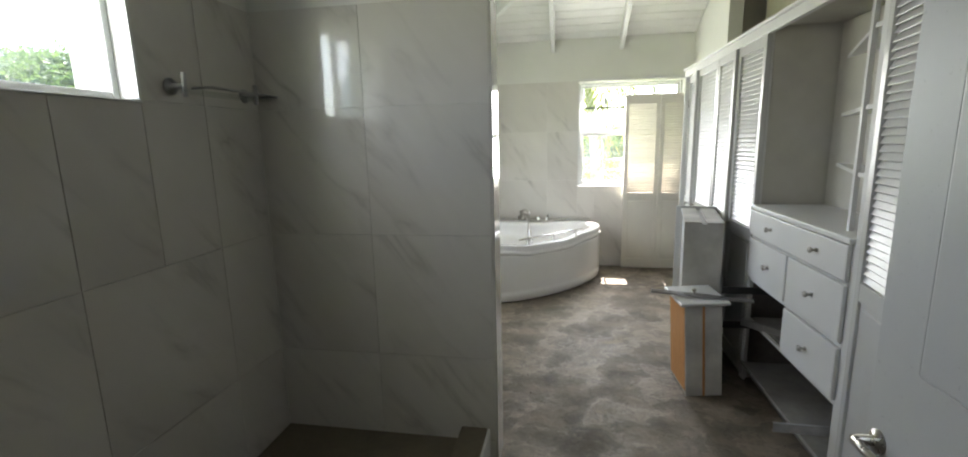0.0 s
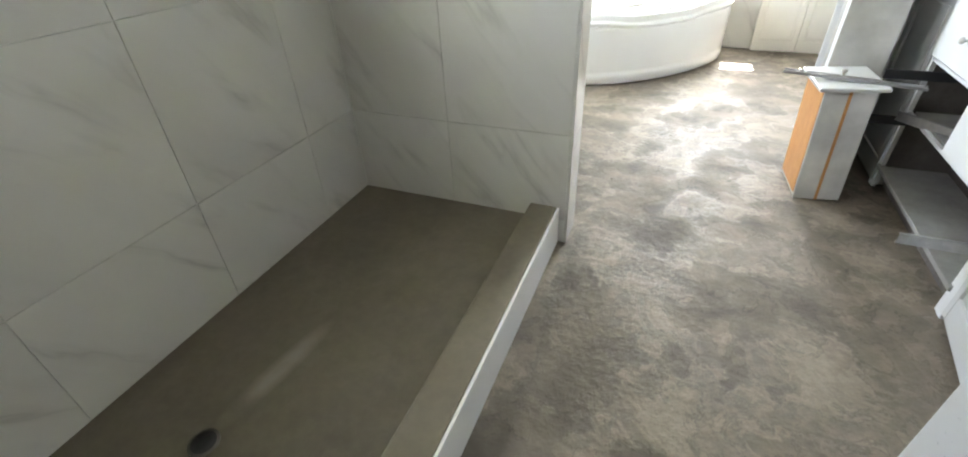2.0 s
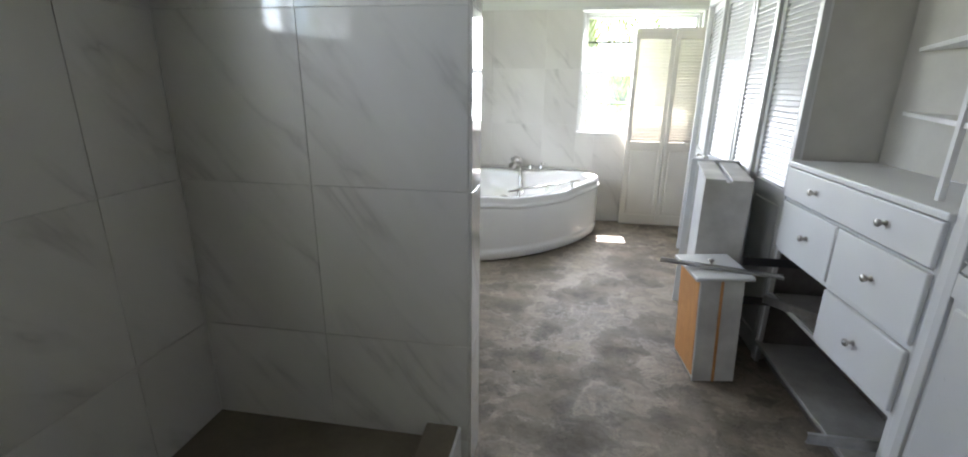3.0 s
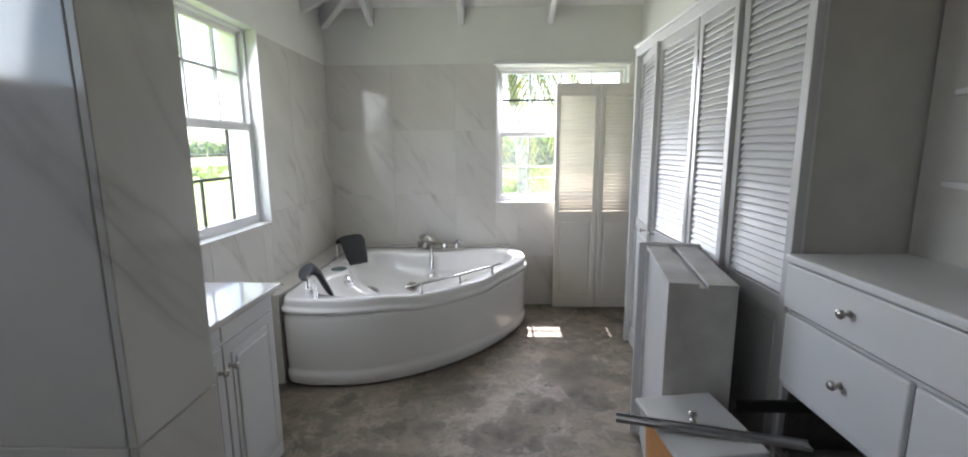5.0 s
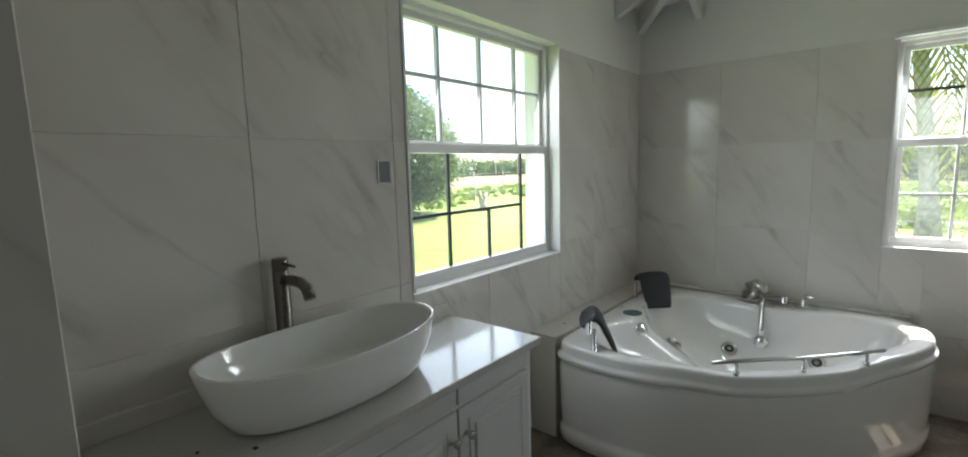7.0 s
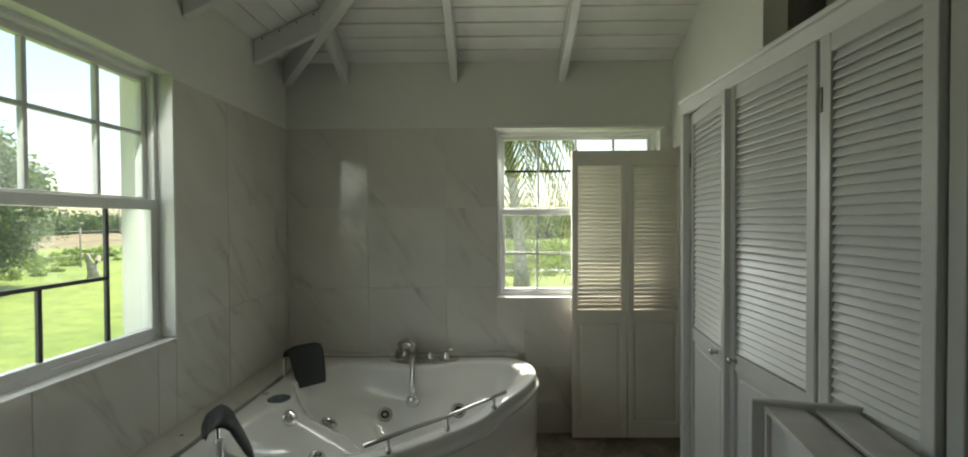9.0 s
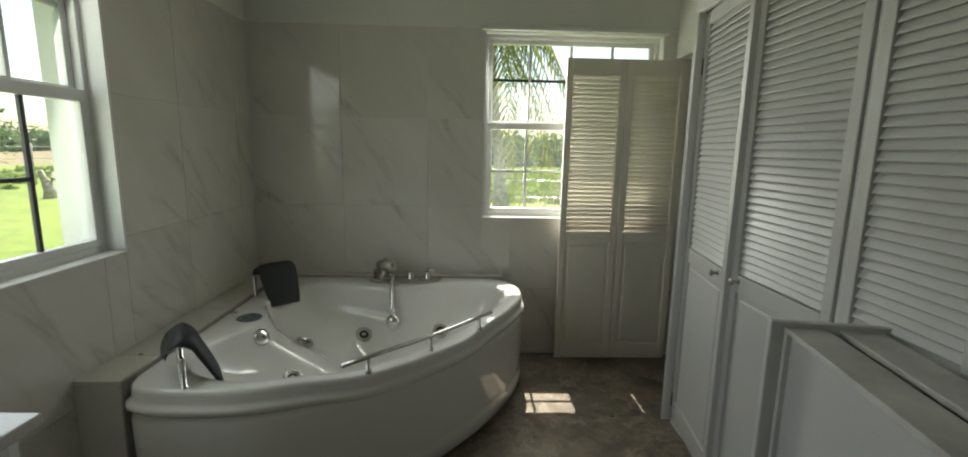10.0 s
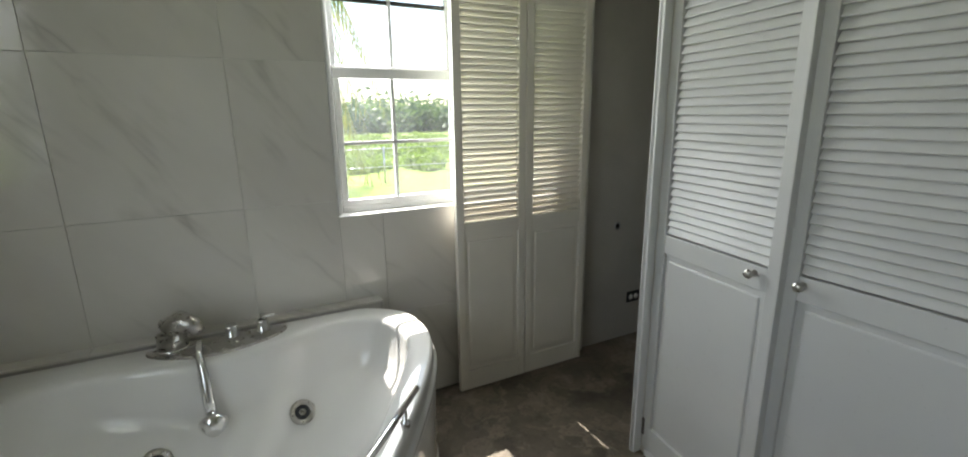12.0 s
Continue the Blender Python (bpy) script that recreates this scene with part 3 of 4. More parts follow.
# closet carcass
cf = thing("closet_carcass", "white-painted built-in closet frame with open top", "closet", pose(0, 0, 0), kind="structure")
part("header", box(CX - 0.015, CX + 0.02, 4.02, 7.13, 2.185, 2.245, bev=0.004), M_WHITE, cf)
part("cornice", box(CX - 0.03, CX + 0.02, 4.02, 7.14, 2.245, 2.265, bev=0.005), M_WHITE, cf)
for a, c in ((7.118, 7.14), (6.005, 6.03), (5.135, 5.165), (4.022, 4.06)):
    part("post", box(CX - 0.012, CX + 0.03, a, c, 0, 2.185, bev=0.003), M_WHITE, cf)
for y in (7.11, 5.15, 4.04):
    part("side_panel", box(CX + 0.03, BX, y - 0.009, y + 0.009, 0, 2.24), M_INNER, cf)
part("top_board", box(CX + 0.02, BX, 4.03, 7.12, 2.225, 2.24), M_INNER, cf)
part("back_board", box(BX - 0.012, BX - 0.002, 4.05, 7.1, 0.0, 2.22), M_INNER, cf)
part("end_jamb", box(CX - 0.012, RW, 7.13, 7.145, 0, 2.245), M_WHITE, cf)
part("plinth", box(CX + 0.02, CX + 0.035, 5.165, 7.09, 0.0, 0.03), M_WHITE, cf)

# ---- drawer unit with open shelves over it ----
DX = 2.02
du = thing("drawer_unit", "white built-in drawer chest with one drawer missing", "drawer unit", pose(0, 0, 0))
part("worktop", box(DX - 0.012, BX - 0.015, 4.06, 5.135, 1.145, 1.172, bev=0.006), M_WHITE, du)
part("face_frame", box(DX + 0.012, DX + 0.03, 4.06, 4.085, 0.0, 1.145), M_WHITE, du)
part("face_frame", box(DX + 0.012, DX + 0.03, 5.11, 5.135, 0.0, 1.145), M_WHITE, du)
part("face_frame", box(DX + 0.012, DX + 0.03, 4.585, 4.605, 0.44, 0.965), M_WHITE, du)
for z in (0.965, 0.695, 0.43):
    part("divider_rail", box(DX + 0.013, DX + 0.03, 4.085, 5.11, z - 0.008, z + 0.008), M_WHITE, du)
part("bottom_board", box(DX + 0.0, BX - 0.015, 4.06, 5.135, 0.108, 0.13, bev=0.003), M_SHELF, du)
# Plinth coloured near black: the shade below the bottom board.
part("plinth", box(DX + 0.07, DX + 0.085, 4.06, 5.135, 0.0, 0.108), M_DARK_RECESS, du, "recessed plinth coloured dark for the shade under the board")
part("shelf_board", box(DX + 0.04, BX - 0.02, 4.61, 5.10, 0.43, 0.442), M_SHELF, du)


def drawer_front(y0, y1, z0, z1, knobs, out=0.0):
    # Same paint as the doors, but in lighter M_WHITE: brighter light as colour.
    d = part("drawer_front", box(DX - 0.008 - out, DX + 0.011 - out, y0, y1, z0, z1, bev=0.006), M_WHITE, du)
    for y, z in knobs:
        part("knob", lathe(bmesh.new(), [(0.011, 0), (0.011, 0.003), (0.006, 0.006), (0.006, 0.016), (0.013, 0.021), (0.0155, 0.028), (0.012, 0.034), (0.003, 0.0365)], pose(DX - 0.008 - out, y, z, 0, -90, 0)), M_NICKEL, d, "round brushed nickel knob")


drawer_front(4.075, 5.125, 0.985, 1.14, [(4.82, 1.066), (4.32, 1.066)])
drawer_front(4.605, 5.11, 0.715, 0.968, [(4.82, 0.845)])
drawer_front(4.075, 4.59, 0.715, 0.968, [(4.32, 0.85)])
drawer_front(4.075, 4.59, 0.45, 0.69, [(4.325, 0.575)])
# Near-black panels added midway in, so the open drawer bay stays dark.
part("inner_back", box(2.32, 2.33, 4.09, 5.105, 0.13, 0.70), M_DARK_RECESS, du, "dark panel added inside the chest")
part("inner_side", box(2.05, 2.32, 5.098, 5.106, 0.13, 0.70), M_DARK_RECESS, du)
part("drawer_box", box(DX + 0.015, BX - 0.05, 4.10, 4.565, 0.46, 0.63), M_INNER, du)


def slide(p0, p1, m=M_STEEL, parent=None, flat=False):
    """A telescopic drawer runner as a channel with its inner bar."""
    p0, p1 = Vector(p0), Vector(p1)
    d = (p1 - p0)
    n = d.length
    rot = d.to_track_quat('X', 'Z').to_matrix().to_4x4()
    bm = bmesh.new()
    bx(bm, 0, n, -0.004, -0.001, -0.022, 0.022, bev=0.001, seg=1)
    bx(bm, 0, n, -0.006, 0.006, 0.018, 0.022)
    bx(bm, 0, n, -0.006, 0.006, -0.022, -0.018)
    bx(bm, n * 0.25, n * 0.97, -0.001, 0.005, -0.012, 0.012)
    for k in range(4):
        bx(bm, n * (0.15 + 0.2 * k), n * (0.15 + 0.2 * k) + 0.02, 0.004, 0.007, -0.005, 0.005)
    bm.transform(Matrix.Translation(p0) @ rot @ pose(0, 0, 0, 90 if flat else 0))
    return part("drawer_slide", bm, m, parent, "zinc-plated steel drawer runner")


slide((1.86, 5.09, 0.62), (2.3, 5.09, 0.62), M_DARKBAR, du)
slide((1.88, 5.09, 0.39), (2.3, 5.09, 0.39), M_DARKBAR, du)
slide((1.95, 4.98, 0.455), (2.25, 4.62, 0.455), M_STEEL, du)
slide((1.81, 4.11, 0.28), (2.3, 4.10, 0.28), M_STEEL, du)

sh = thing("shelf_insert", "white open cupboard shelves above the drawers", "shelves", pose(0, 0, 0))
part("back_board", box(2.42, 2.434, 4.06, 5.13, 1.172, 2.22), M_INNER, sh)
part("upright", box(2.092, 2.112, 4.236, 4.254, 1.172, 2.22), M_WHITE, sh)
for z in (1.42, 1.70, 2.02):
    bm = bmesh.new()
    f = bm.faces.new([bm.verts.new((x, y, z - 0.009)) for x, y in ((2.09, 4.06), (2.09, 4.205), (2.42, 5.05), (2.42, 4.06))])
    r = bmesh.ops.extrude_face_region(bm, geom=[f])
    bmesh.ops.translate(bm, verts=[v for v in r["geom"] if isinstance(v, bmesh.types.BMVert)], vec=(0, 0, 0.018))
    part("shelf", bm, M_WHITE, sh)

# ---- loose drawers standing on end ----
ld = thing("loose_drawer", "white drawer stood on end showing orange plywood bottom", "drawer", pose(1.615, 4.838, 0.0, 0, -3.2, 4.5))
part("side", box(0, 0.215, 0, 0.014, 0.0, 0.595, bev=0.002), M_BOXGREY, ld)
part("side", box(0, 0.215, 0.296, 0.31, 0.0, 0.595, bev=0.002), M_BOXGREY, ld)
part("bottom", box(-0.004, 0.004, 0.012, 0.298, 0.03, 0.59), M_PLY, ld, "orange plywood drawer bottom")
part("back", box(0.008, 0.21, 0.014, 0.296, 0.0, 0.014), M_BOXGREY, ld)
part("front", box(-0.035, 0.25, -0.035, 0.325, 0.595, 0.615, bev=0.006), M_DOOR, ld)
part("runner_strip", box(0.10, 0.113, -0.004, 0.001, 0.0, 0.59), M_PLY, ld, "brown runner groove")
part("knob", lathe(bmesh.new(), [(0.011, 0), (0.011, 0.003), (0.006, 0.006), (0.006, 0.016), (0.013, 0.021), (0.0155, 0.028), (0.012, 0.034), (0.003, 0.0365)], pose(0.10, 0.15, 0.615)), M_NICKEL, ld)
rail = slide((1.41, 4.995, 0.632), (1.965, 4.845, 0.632), flat=True)
tagged(rail, "loose zinc drawer runner lying on the drawer", "drawer runner")

bd = thing("large_loose_drawer", "tall white drawer stood on end with cement marks", "drawer", pose(1.64, 5.21, 0.0, 0, 0, -10.7))
part("side", box(0, 0.24, 0, 0.016, 0.0, 1.03, bev=0.002), M_BOXGREY, bd)
part("side", box(0, 0.24, 0.66, 0.676, 0.0, 1.03, bev=0.002), M_BOXGREY, bd)
part("bottom", box(0.014, 0.02, 0.016, 0.66, 0.0, 1.03), M_DOOR, bd)
part("back", box(0.0, 0.105, -0.006, 0.68, 1.03, 1.046, bev=0.002), M_BOXGREY, bd)
part("back", box(0.135, 0.24, -0.006, 0.68, 1.03, 1.046, bev=0.002), M_BOXGREY, bd)
part("groove", box(0.105, 0.135, 0.016, 0.66, 1.02, 1.028), M_STEEL, bd, "steel runner in the gap")
part("front", box(-0.035, 0.28, 0.676, 0.70, 0.0, 1.06, bev=0.004), M_DOOR, bd)

# ---- entrance door, open ----
ed = thing("entrance_door", "plain white panelled door standing open with brass lever", "door", pose(1.56, 2.275, 0.01, 0, 0, 90))
part("leaf", box(0, 0.78, -0.02, 0.02, 0, 2.03, bev=0.003), M_DOOR, ed)
for z0, z1 in ((0.2, 0.85), (1.12, 1.88)):
    part("panel", box(0.13, 0.65, 0.014, 0.024, z0, z1, bev=0.008), M_DOOR, ed)
lv = part("rosette", lathe(bmesh.new(), [(0.026, 0), (0.026, 0.006), (0.012, 0.009), (0.011, 0.05)], pose(0.735, 0.02, 0.925, -90)), M_NICKEL, ed, "round metal rosette")
part("lever", tube(bmesh.new(), [(0.735, 0.065, 0.925), (0.70, 0.068, 0.925), (0.65, 0.066, 0.925), (0.62, 0.06, 0.925)], [0.011, 0.010, 0.009, 0.008]), M_NICKEL, lv, "curved metal lever")

# ---- vanity ----
VZ, VX, VY0, VY1 = 0.90, -0.05, PY1, 5.70
va = thing("vanity_cabinet", "white panelled vanity cabinet under a quartz top", "cabinet", pose(0, 0, 0))
part("carcass", box(LW, VX - 0.045, VY0 + 0.004, VY1 - 0.02, 0.0, VZ - 0.03), M_WHITE, va)
FX = VX - 0.045


def raised_front(name, y0, y1, z0, z1, kn=None):
    """A framed front with a raised field, towards +x."""
    bm = box(FX, FX + 0.016, y0, y1, z0, z1, bev=0.003)
    fr = 0.055 if z1 - z0 > 0.3 else 0.0
    d = part(name, bm, M_DOOR, va)
    if fr:
        part("field", box(FX + 0.016, FX + 0.019, y0 + fr, y1 - fr, z0 + fr, z1 - fr, bev=0.0015), M_DOOR, d)
        part("field", box(FX + 0.017, FX + 0.026, y0 + fr + 0.02, y1 - fr - 0.02, z0 + fr + 0.02, z1 - fr - 0.02, bev=0.007), M_DOOR, d)
        for a in ((y0 + fr - 0.008, y0 + fr), (y1 - fr, y1 - fr + 0.008)):
            part("moulding", box(FX + 0.014, FX + 0.021, a[0], a[1], z0 + fr - 0.008, z1 - fr + 0.008, bev=0.003), M_DOOR, d)
        for a in ((z0 + fr - 0.008, z0 + fr), (z1 - fr, z1 - fr + 0.008)):
            part("moulding", box(FX + 0.014, FX + 0.021, y0 + fr, y1 - fr, a[0], a[1], bev=0.003), M_DOOR, d)
    if kn:
        part("knob", lathe(bmesh.new(), [(0.011, 0), (0.011, 0.003), (0.006, 0.006), (0.006, 0.016), (0.013, 0.021), (0.0155, 0.028), (0.012, 0.034), (0.003, 0.0365)], pose(FX + 0.016, kn[0], kn[1], 0, 90, 0)), M_NICKEL, d, "round brushed nickel knob")


for y0, y1, kn in ((5.235, 5.645, 5.268), (4.745, 5.225, 5.195)):
    raised_front("false_drawer_front", y0, y1, 0.79, 0.858)
    raised_front("cabinet_door", y0, y1, 0.09, 0.775, (kn, 0.68))
raised_front("drawer_front", 4.225, 4.735, 0.79, 0.858)
raised_front("drawer_front", 4.225, 4.735, 0.44, 0.775, (4.71, 0.69))
raised_front("drawer_front", 4.225, 4.735, 0.09, 0.42, (4.71, 0.34))
part("toe_board", box(LW, FX - 0.03, VY0 + 0.004, VY1 - 0.03, 0.0, 0.08), M_WHITE, va)
vt = thing("vanity_worktop", "polished grey quartz worktop with low marble upstand", "worktop", pose(0, 0, 0))
part("slab", box(LW, VX, PY1 + 0.001, VY1, VZ - 0.03, VZ, bev=0.004), M_QUARTZ, vt)
part("upstand", box(LW + 0.002, LW + 0.02, PY1 + 0.001, VY1 - 0.02, VZ, VZ + 0.06, bev=0.003), M_TILE, vt, "marble upstand")

# vessel basin: an oval boat-shaped bowl, higher at its ends
SC = Vector((-0.318, 4.92, VZ))


def basin():
    bm = bmesh.new()
    seg = 56
    rings = []
    prof = [(0.66, 0.0), (0.76, 0.003), (0.84, 0.018), (0.925, 0.065), (0.98, 0.12), (1.0, 0.150), (0.995, 0.154), (0.975, 0.154), (0.965, 0.148), (0.93, 0.11), (0.82, 0.05), (0.6, 0.026), (0.25, 0.02), (0.03, 0.018)]
    for k, z in prof:
        ring = []
        for j in range(seg):
            t = 2 * math.pi * j / seg
            c, s = math.cos(t), math.sin(t)
            n = 2.35
            r = (abs(c) ** n + abs(s) ** n) ** (-1 / n)
            lift = 1.0 + 0.04 * (s * s - 0.5) * 2 * (z / 0.154)
            ring.append(bm.verts.new((0.195 * k * r * c, 0.385 * k * r * s, z * 1.2 * lift)))
        rings.append(ring)
    for A, B in zip(rings, rings[1:]):
        for j in range(seg):
            bm.faces.new((A[j], A[(j + 1) % seg], B[(j + 1) % seg], B[j])).smooth = True
    bm.faces.new(rings[0][::-1])
    bm.faces.new(rings[-1])
    return bm


bs = thing("vessel_basin", "white ceramic boat-shaped vessel basin on worktop", "basin", Matrix.Translation(SC))
part("bowl", basin(), M_CERAM, bs)
part("waste", lathe(bmesh.new(), [(0.022, 0), (0.022, 0.004), (0.01, 0.006), (0.002, 0.0065)], pose(0, 0, 0.019)), M_CHROME, bs, "chrome waste")

tp = thing("basin_tap", "tall gunmetal single-lever basin tap", "tap", pose(-0.535, 4.885, VZ))
part("body", lathe(bmesh.new(), [(0.032, 0), (0.032, 0.005), (0.026, 0.007), (0.026, 0.365), (0.0248, 0.368), (0.0248, 0.371), (0.026, 0.373), (0.026, 0.407), (0.023, 0.41)], seg=24), M_GUN, tp)
part("spout", tube(bmesh.new(), [(0.015, 0, 0.335), (0.07, 0, 0.345), (0.125, 0, 0.345), (0.16, 0, 0.333), (0.178, 0, 0.30)], 0.018), M_GUN, tp)
part("lever", tube(bmesh.new(), [(0.015, 0, 0.393), (0.05, 0, 0.394), (0.095, 0, 0.392)], [0.006, 0.005, 0.0045]), M_GUN, tp)

sw = thing("switch_box", "empty grey switch box set in the wall", "switch box", pose(LW, 5.365, 1.58))
bm = bmesh.new()
for a in ((-0.032, -0.028, -0.047, 0.047), (0.028, 0.032, -0.047, 0.047), (-0.028, 0.028, -0.047, -0.043), (-0.028, 0.028, 0.043, 0.047)):
    bx(bm, 0.0, 0.005, *a)
part("rim", bm, M_STEEL, sw)
part("inside", box(0.0005, 0.0025, -0.028, 0.028, -0.043, 0.043), plain("box_inside", (0.16, 0.17, 0.19), 0.6), sw)

# ---- bath ----
ZR = 0.60
BXL, BYB = -0.40, 7.93


def catmull(pts, n):
    out = []
    P = [pts[0]] + pts + [pts[-1]]
    for i in range(1, len(P) - 2):
        p0, p1, p2, p3 = [Vector(q) for q in P[i - 1:i + 3]]
        for k in range(n):
            t = k / n
            out.append(0.5 * ((2 * p1) + (p2 - p0) * t + (2 * p0 - 5 * p1 + 4 * p2 - p3) * t * t + (3 * p1 - p0 - 3 * p2 + p3) * t ** 3))
    out.append(Vector(pts[-1]))
    return out


FRONT = [(-0.40, 6.44), (-0.36, 6.365), (-0.20, 6.325), (0.09, 6.34), (0.38, 6.448), (0.685, 6.66), (0.955, 6.95), (1.152, 7.26), (1.255, 7.53), (1.24, 7.77), (1.10, 7.91), (0.98, 7.93)]
line = catmull(FRONT, 12)
outline = line + [Vector((0.98 - 1.38 * k / 30, BYB)) for k in range(1, 31)] + [Vector((BXL, BYB - (BYB - 6.45) * k / 30)) for k in range(1, 30)]
NB = len(outline)
INNER = [(-0.20, 6.52), (0.05, 6.43), (0.36, 6.545), (0.62, 6.745), (0.86, 7.0), (1.04, 7.28), (1.14, 7.53), (1.11, 7.72), (0.98, 7.80), (0.80, 7.78), (0.62, 7.71), (0.40, 7.70), (0.2, 7.73), (0.0, 7.76), (-0.15, 7.70), (-0.24, 7.52), (-0.26, 7.36), (-0.19, 7.20), (-0.18, 7.02), (-0.25, 6.85), (-0.28, 6.68)]


def closed_curve(pts, n):
    k = len(pts)
    out = []
    for i in range(k):
        p0, p1, p2, p3 = [Vector(pts[(i + j - 1) % k]) for j in range(4)]
        for q in range(n):
            t = q / n
            out.append(0.5 * ((2 * p1) + (p2 - p0) * t + (2 * p0 - 5 * p1 + 4 * p2 - p3) * t * t + (3 * p1 - p0 - 3 * p2 + p3) * t ** 3))
    return out


def by_angle(poly, c, n):
    """The outline's points where n even rays from c meet it."""
    out = []
    for j in range(n):
        a = 2 * math.pi * j / n
        d = Vector((math.cos(a), math.sin(a)))
        best = 0.01
        for p, q in zip(poly, poly[1:] + poly[:1]):
            e = q - p
            den = d.x * e.y - d.y * e.x
            if abs(den) < 1e-9:
                continue
            w = p - c
            t = (w.x * e.y - w.y * e.x) / den
            s = (w.x * d.y - w.y * d.x) / den
            if -1e-6 <= s <= 1 + 1e-6 and t > best:
                best = t
        out.append(c + d * best)
    return out


BC = Vector((0.38, 7.22))
NA = 176
OUT = by_angle(outline, BC, NA)
INN = by_angle(closed_curve(INNER, 8), BC, NA)


def smooth(a, b, x):
    t = min(1, max(0, (x - a) / (b - a)))
    return t * t * (3 - 2 * t)


def dip(p):
    """The front rim steps down where the grab rail stands."""
    q = p - Vector((0.0, 6.35))
    along, front = (q.x + q.y) * 0.707, ((p - BC).x - (p - BC).y) * 0.707
    return -0.03 * smooth(0.2, 0.5, along) * (1 - smooth(1.0, 1.3, along)) * smooth(0.2, 0.4, front)


WALL = ((1.0, 0.045), (0.985, 0.09), (0.968, 0.14), (0.94, 0.19), (0.895, 0.225), (0.83, 0.262), (0.765, 0.30), (0.70, 0.34), (0.62, 0.385), (0.54, 0.415), (0.42, 0.432), (0.25, 0.438), (0.05, 0.44))


def slack(p):
    """Backs of the seats lean more than the other sides."""
    return 1 + 1.6 * smooth(0.35, -0.2, p.x)


def smooth_k(k, p):
    return k ** slack(p)


def rim_rings():
    def shrink(ps, k):
        return [BC + (p - BC) * k for p in ps]

    def lerp(k):
        return [o + (i - o) * k for o, i in zip(OUT, INN)]

    R = []
    add = R.append
    for k, z in ((0.985, 0.105), (1.0, 0.1), (1.009, 0.088), (1.010, 0.076), (1.004, 0.067), (0.994, 0.060), (0.990, 0.048), (0.989, 0.02), (0.985, 0.008), (0.977, 0.0015), (0.968, 0.0)):
        add([(*p, ZR - z + dip(p)) for p in shrink(OUT, k)])
    for k, z in ((0.6, 0.0), (0.82, 0.002), (0.93, 0.009), (0.985, 0.024)):
        add([(*p, ZR - z + dip(p)) for p in lerp(k)])
    for k, z in WALL:
        add([(*(BC + (p - BC) * smooth_k(k, p)), ZR - z + dip(p) * max(0, 1 - z * 6)) for p in INN])
    return R


def bath_shell():
    bm = bmesh.new()
    rings = [[bm.verts.new(c) for c in r] for r in rim_rings()]
    for A, B in zip(rings, rings[1:]):
        for j in range(NA):
            bm.faces.new((A[j], A[(j + 1) % NA], B[(j + 1) % NA], B[j])).smooth = True
    bm.faces.new(rings[-1])
    # an arm-rest ridge between the two seats
    for v in bm.verts:
        d = ZR - v.co.z
        if d > 0.04:
            v.co.z += 0.06 * math.exp(-((v.co.y - 7.12 - 0.25 * (v.co.x + 0.1)) / 0.12) ** 2) * smooth(0.22, -0.1, v.co.x) * smooth(0.04, 0.2, d)
    return bm


def bath_apron():
    bm = bmesh.new()
    rings = []
    for k, z in ((0.975, 0.012), (0.995, 0.025), (1.0, 0.075), (0.997, 0.098), (0.988, 0.110), (0.990, 0.13), (0.994, 0.2), (0.997, 0.35), (0.998, 0.46), (0.988, 0.492), (0.97, 0.505)):
        rings.append([bm.verts.new((*(BC + (p - BC) * k), z)) for p in OUT])
    for A, B in zip(rings, rings[1:]):
        for j in range(NA):
            bm.faces.new((A[j], A[(j + 1) % NA], B[(j + 1) % NA], B[j])).smooth = True
    return bm


bath = thing("corner_whirlpool_bath", "white acrylic corner whirlpool bath with curved apron", "bath", pose(0, 0, 0))
part("shell", bath_shell(), M_ACRYL, bath)
part("apron", bath_apron(), M_ACRYL, bath)
part("apron_screw", lathe(bmesh.new(), [(0.007, 0), (0.007, 0.002), (0.004, 0.004)], look((0.49, 6.545, 0.085), (0.1, 7.1, 0.085))), M_GUN, bath)


def jet(p, n, r=0.036):
    q = Vector(n).to_track_quat('Z', 'Y').to_matrix().to_4x4()
    m = Matrix.Translation(p) @ q
    o = part("jet", lathe(bmesh.new(), [(r, -0.01), (r, 0.004), (r * 0.9, 0.007), (r * 0.72, 0.005), (r * 0.66, -0.002)], m), M_NICKEL, bath, "satin metal whirlpool jet ring")
    part("nozzle", lathe(bmesh.new(), [(r * 0.66, -0.004), (r * 0.5, 0.0), (r * 0.28, 0.002), (r * 0.24, -0.006)], m), M_RUBBER, o)
    return o


for p, n in (((-0.048, 7.344, 0.357), (0.4, 0.19, 0.9)), ((0.243, 7.586, 0.307), (0.25, -0.6, 0.76)), ((0.73, 7.659, 0.305), (0.18, -0.77, 0.61)), ((0.018, 6.967, 0.325), (0.53, -0.22, 0.82))):
    jet(Vector(p) + Vector(n) * 0.009, n, 0.05)
M_TEAL = plain("grey_teal_plastic", (0.16, 0.22, 0.23), 0.25, 0.4)
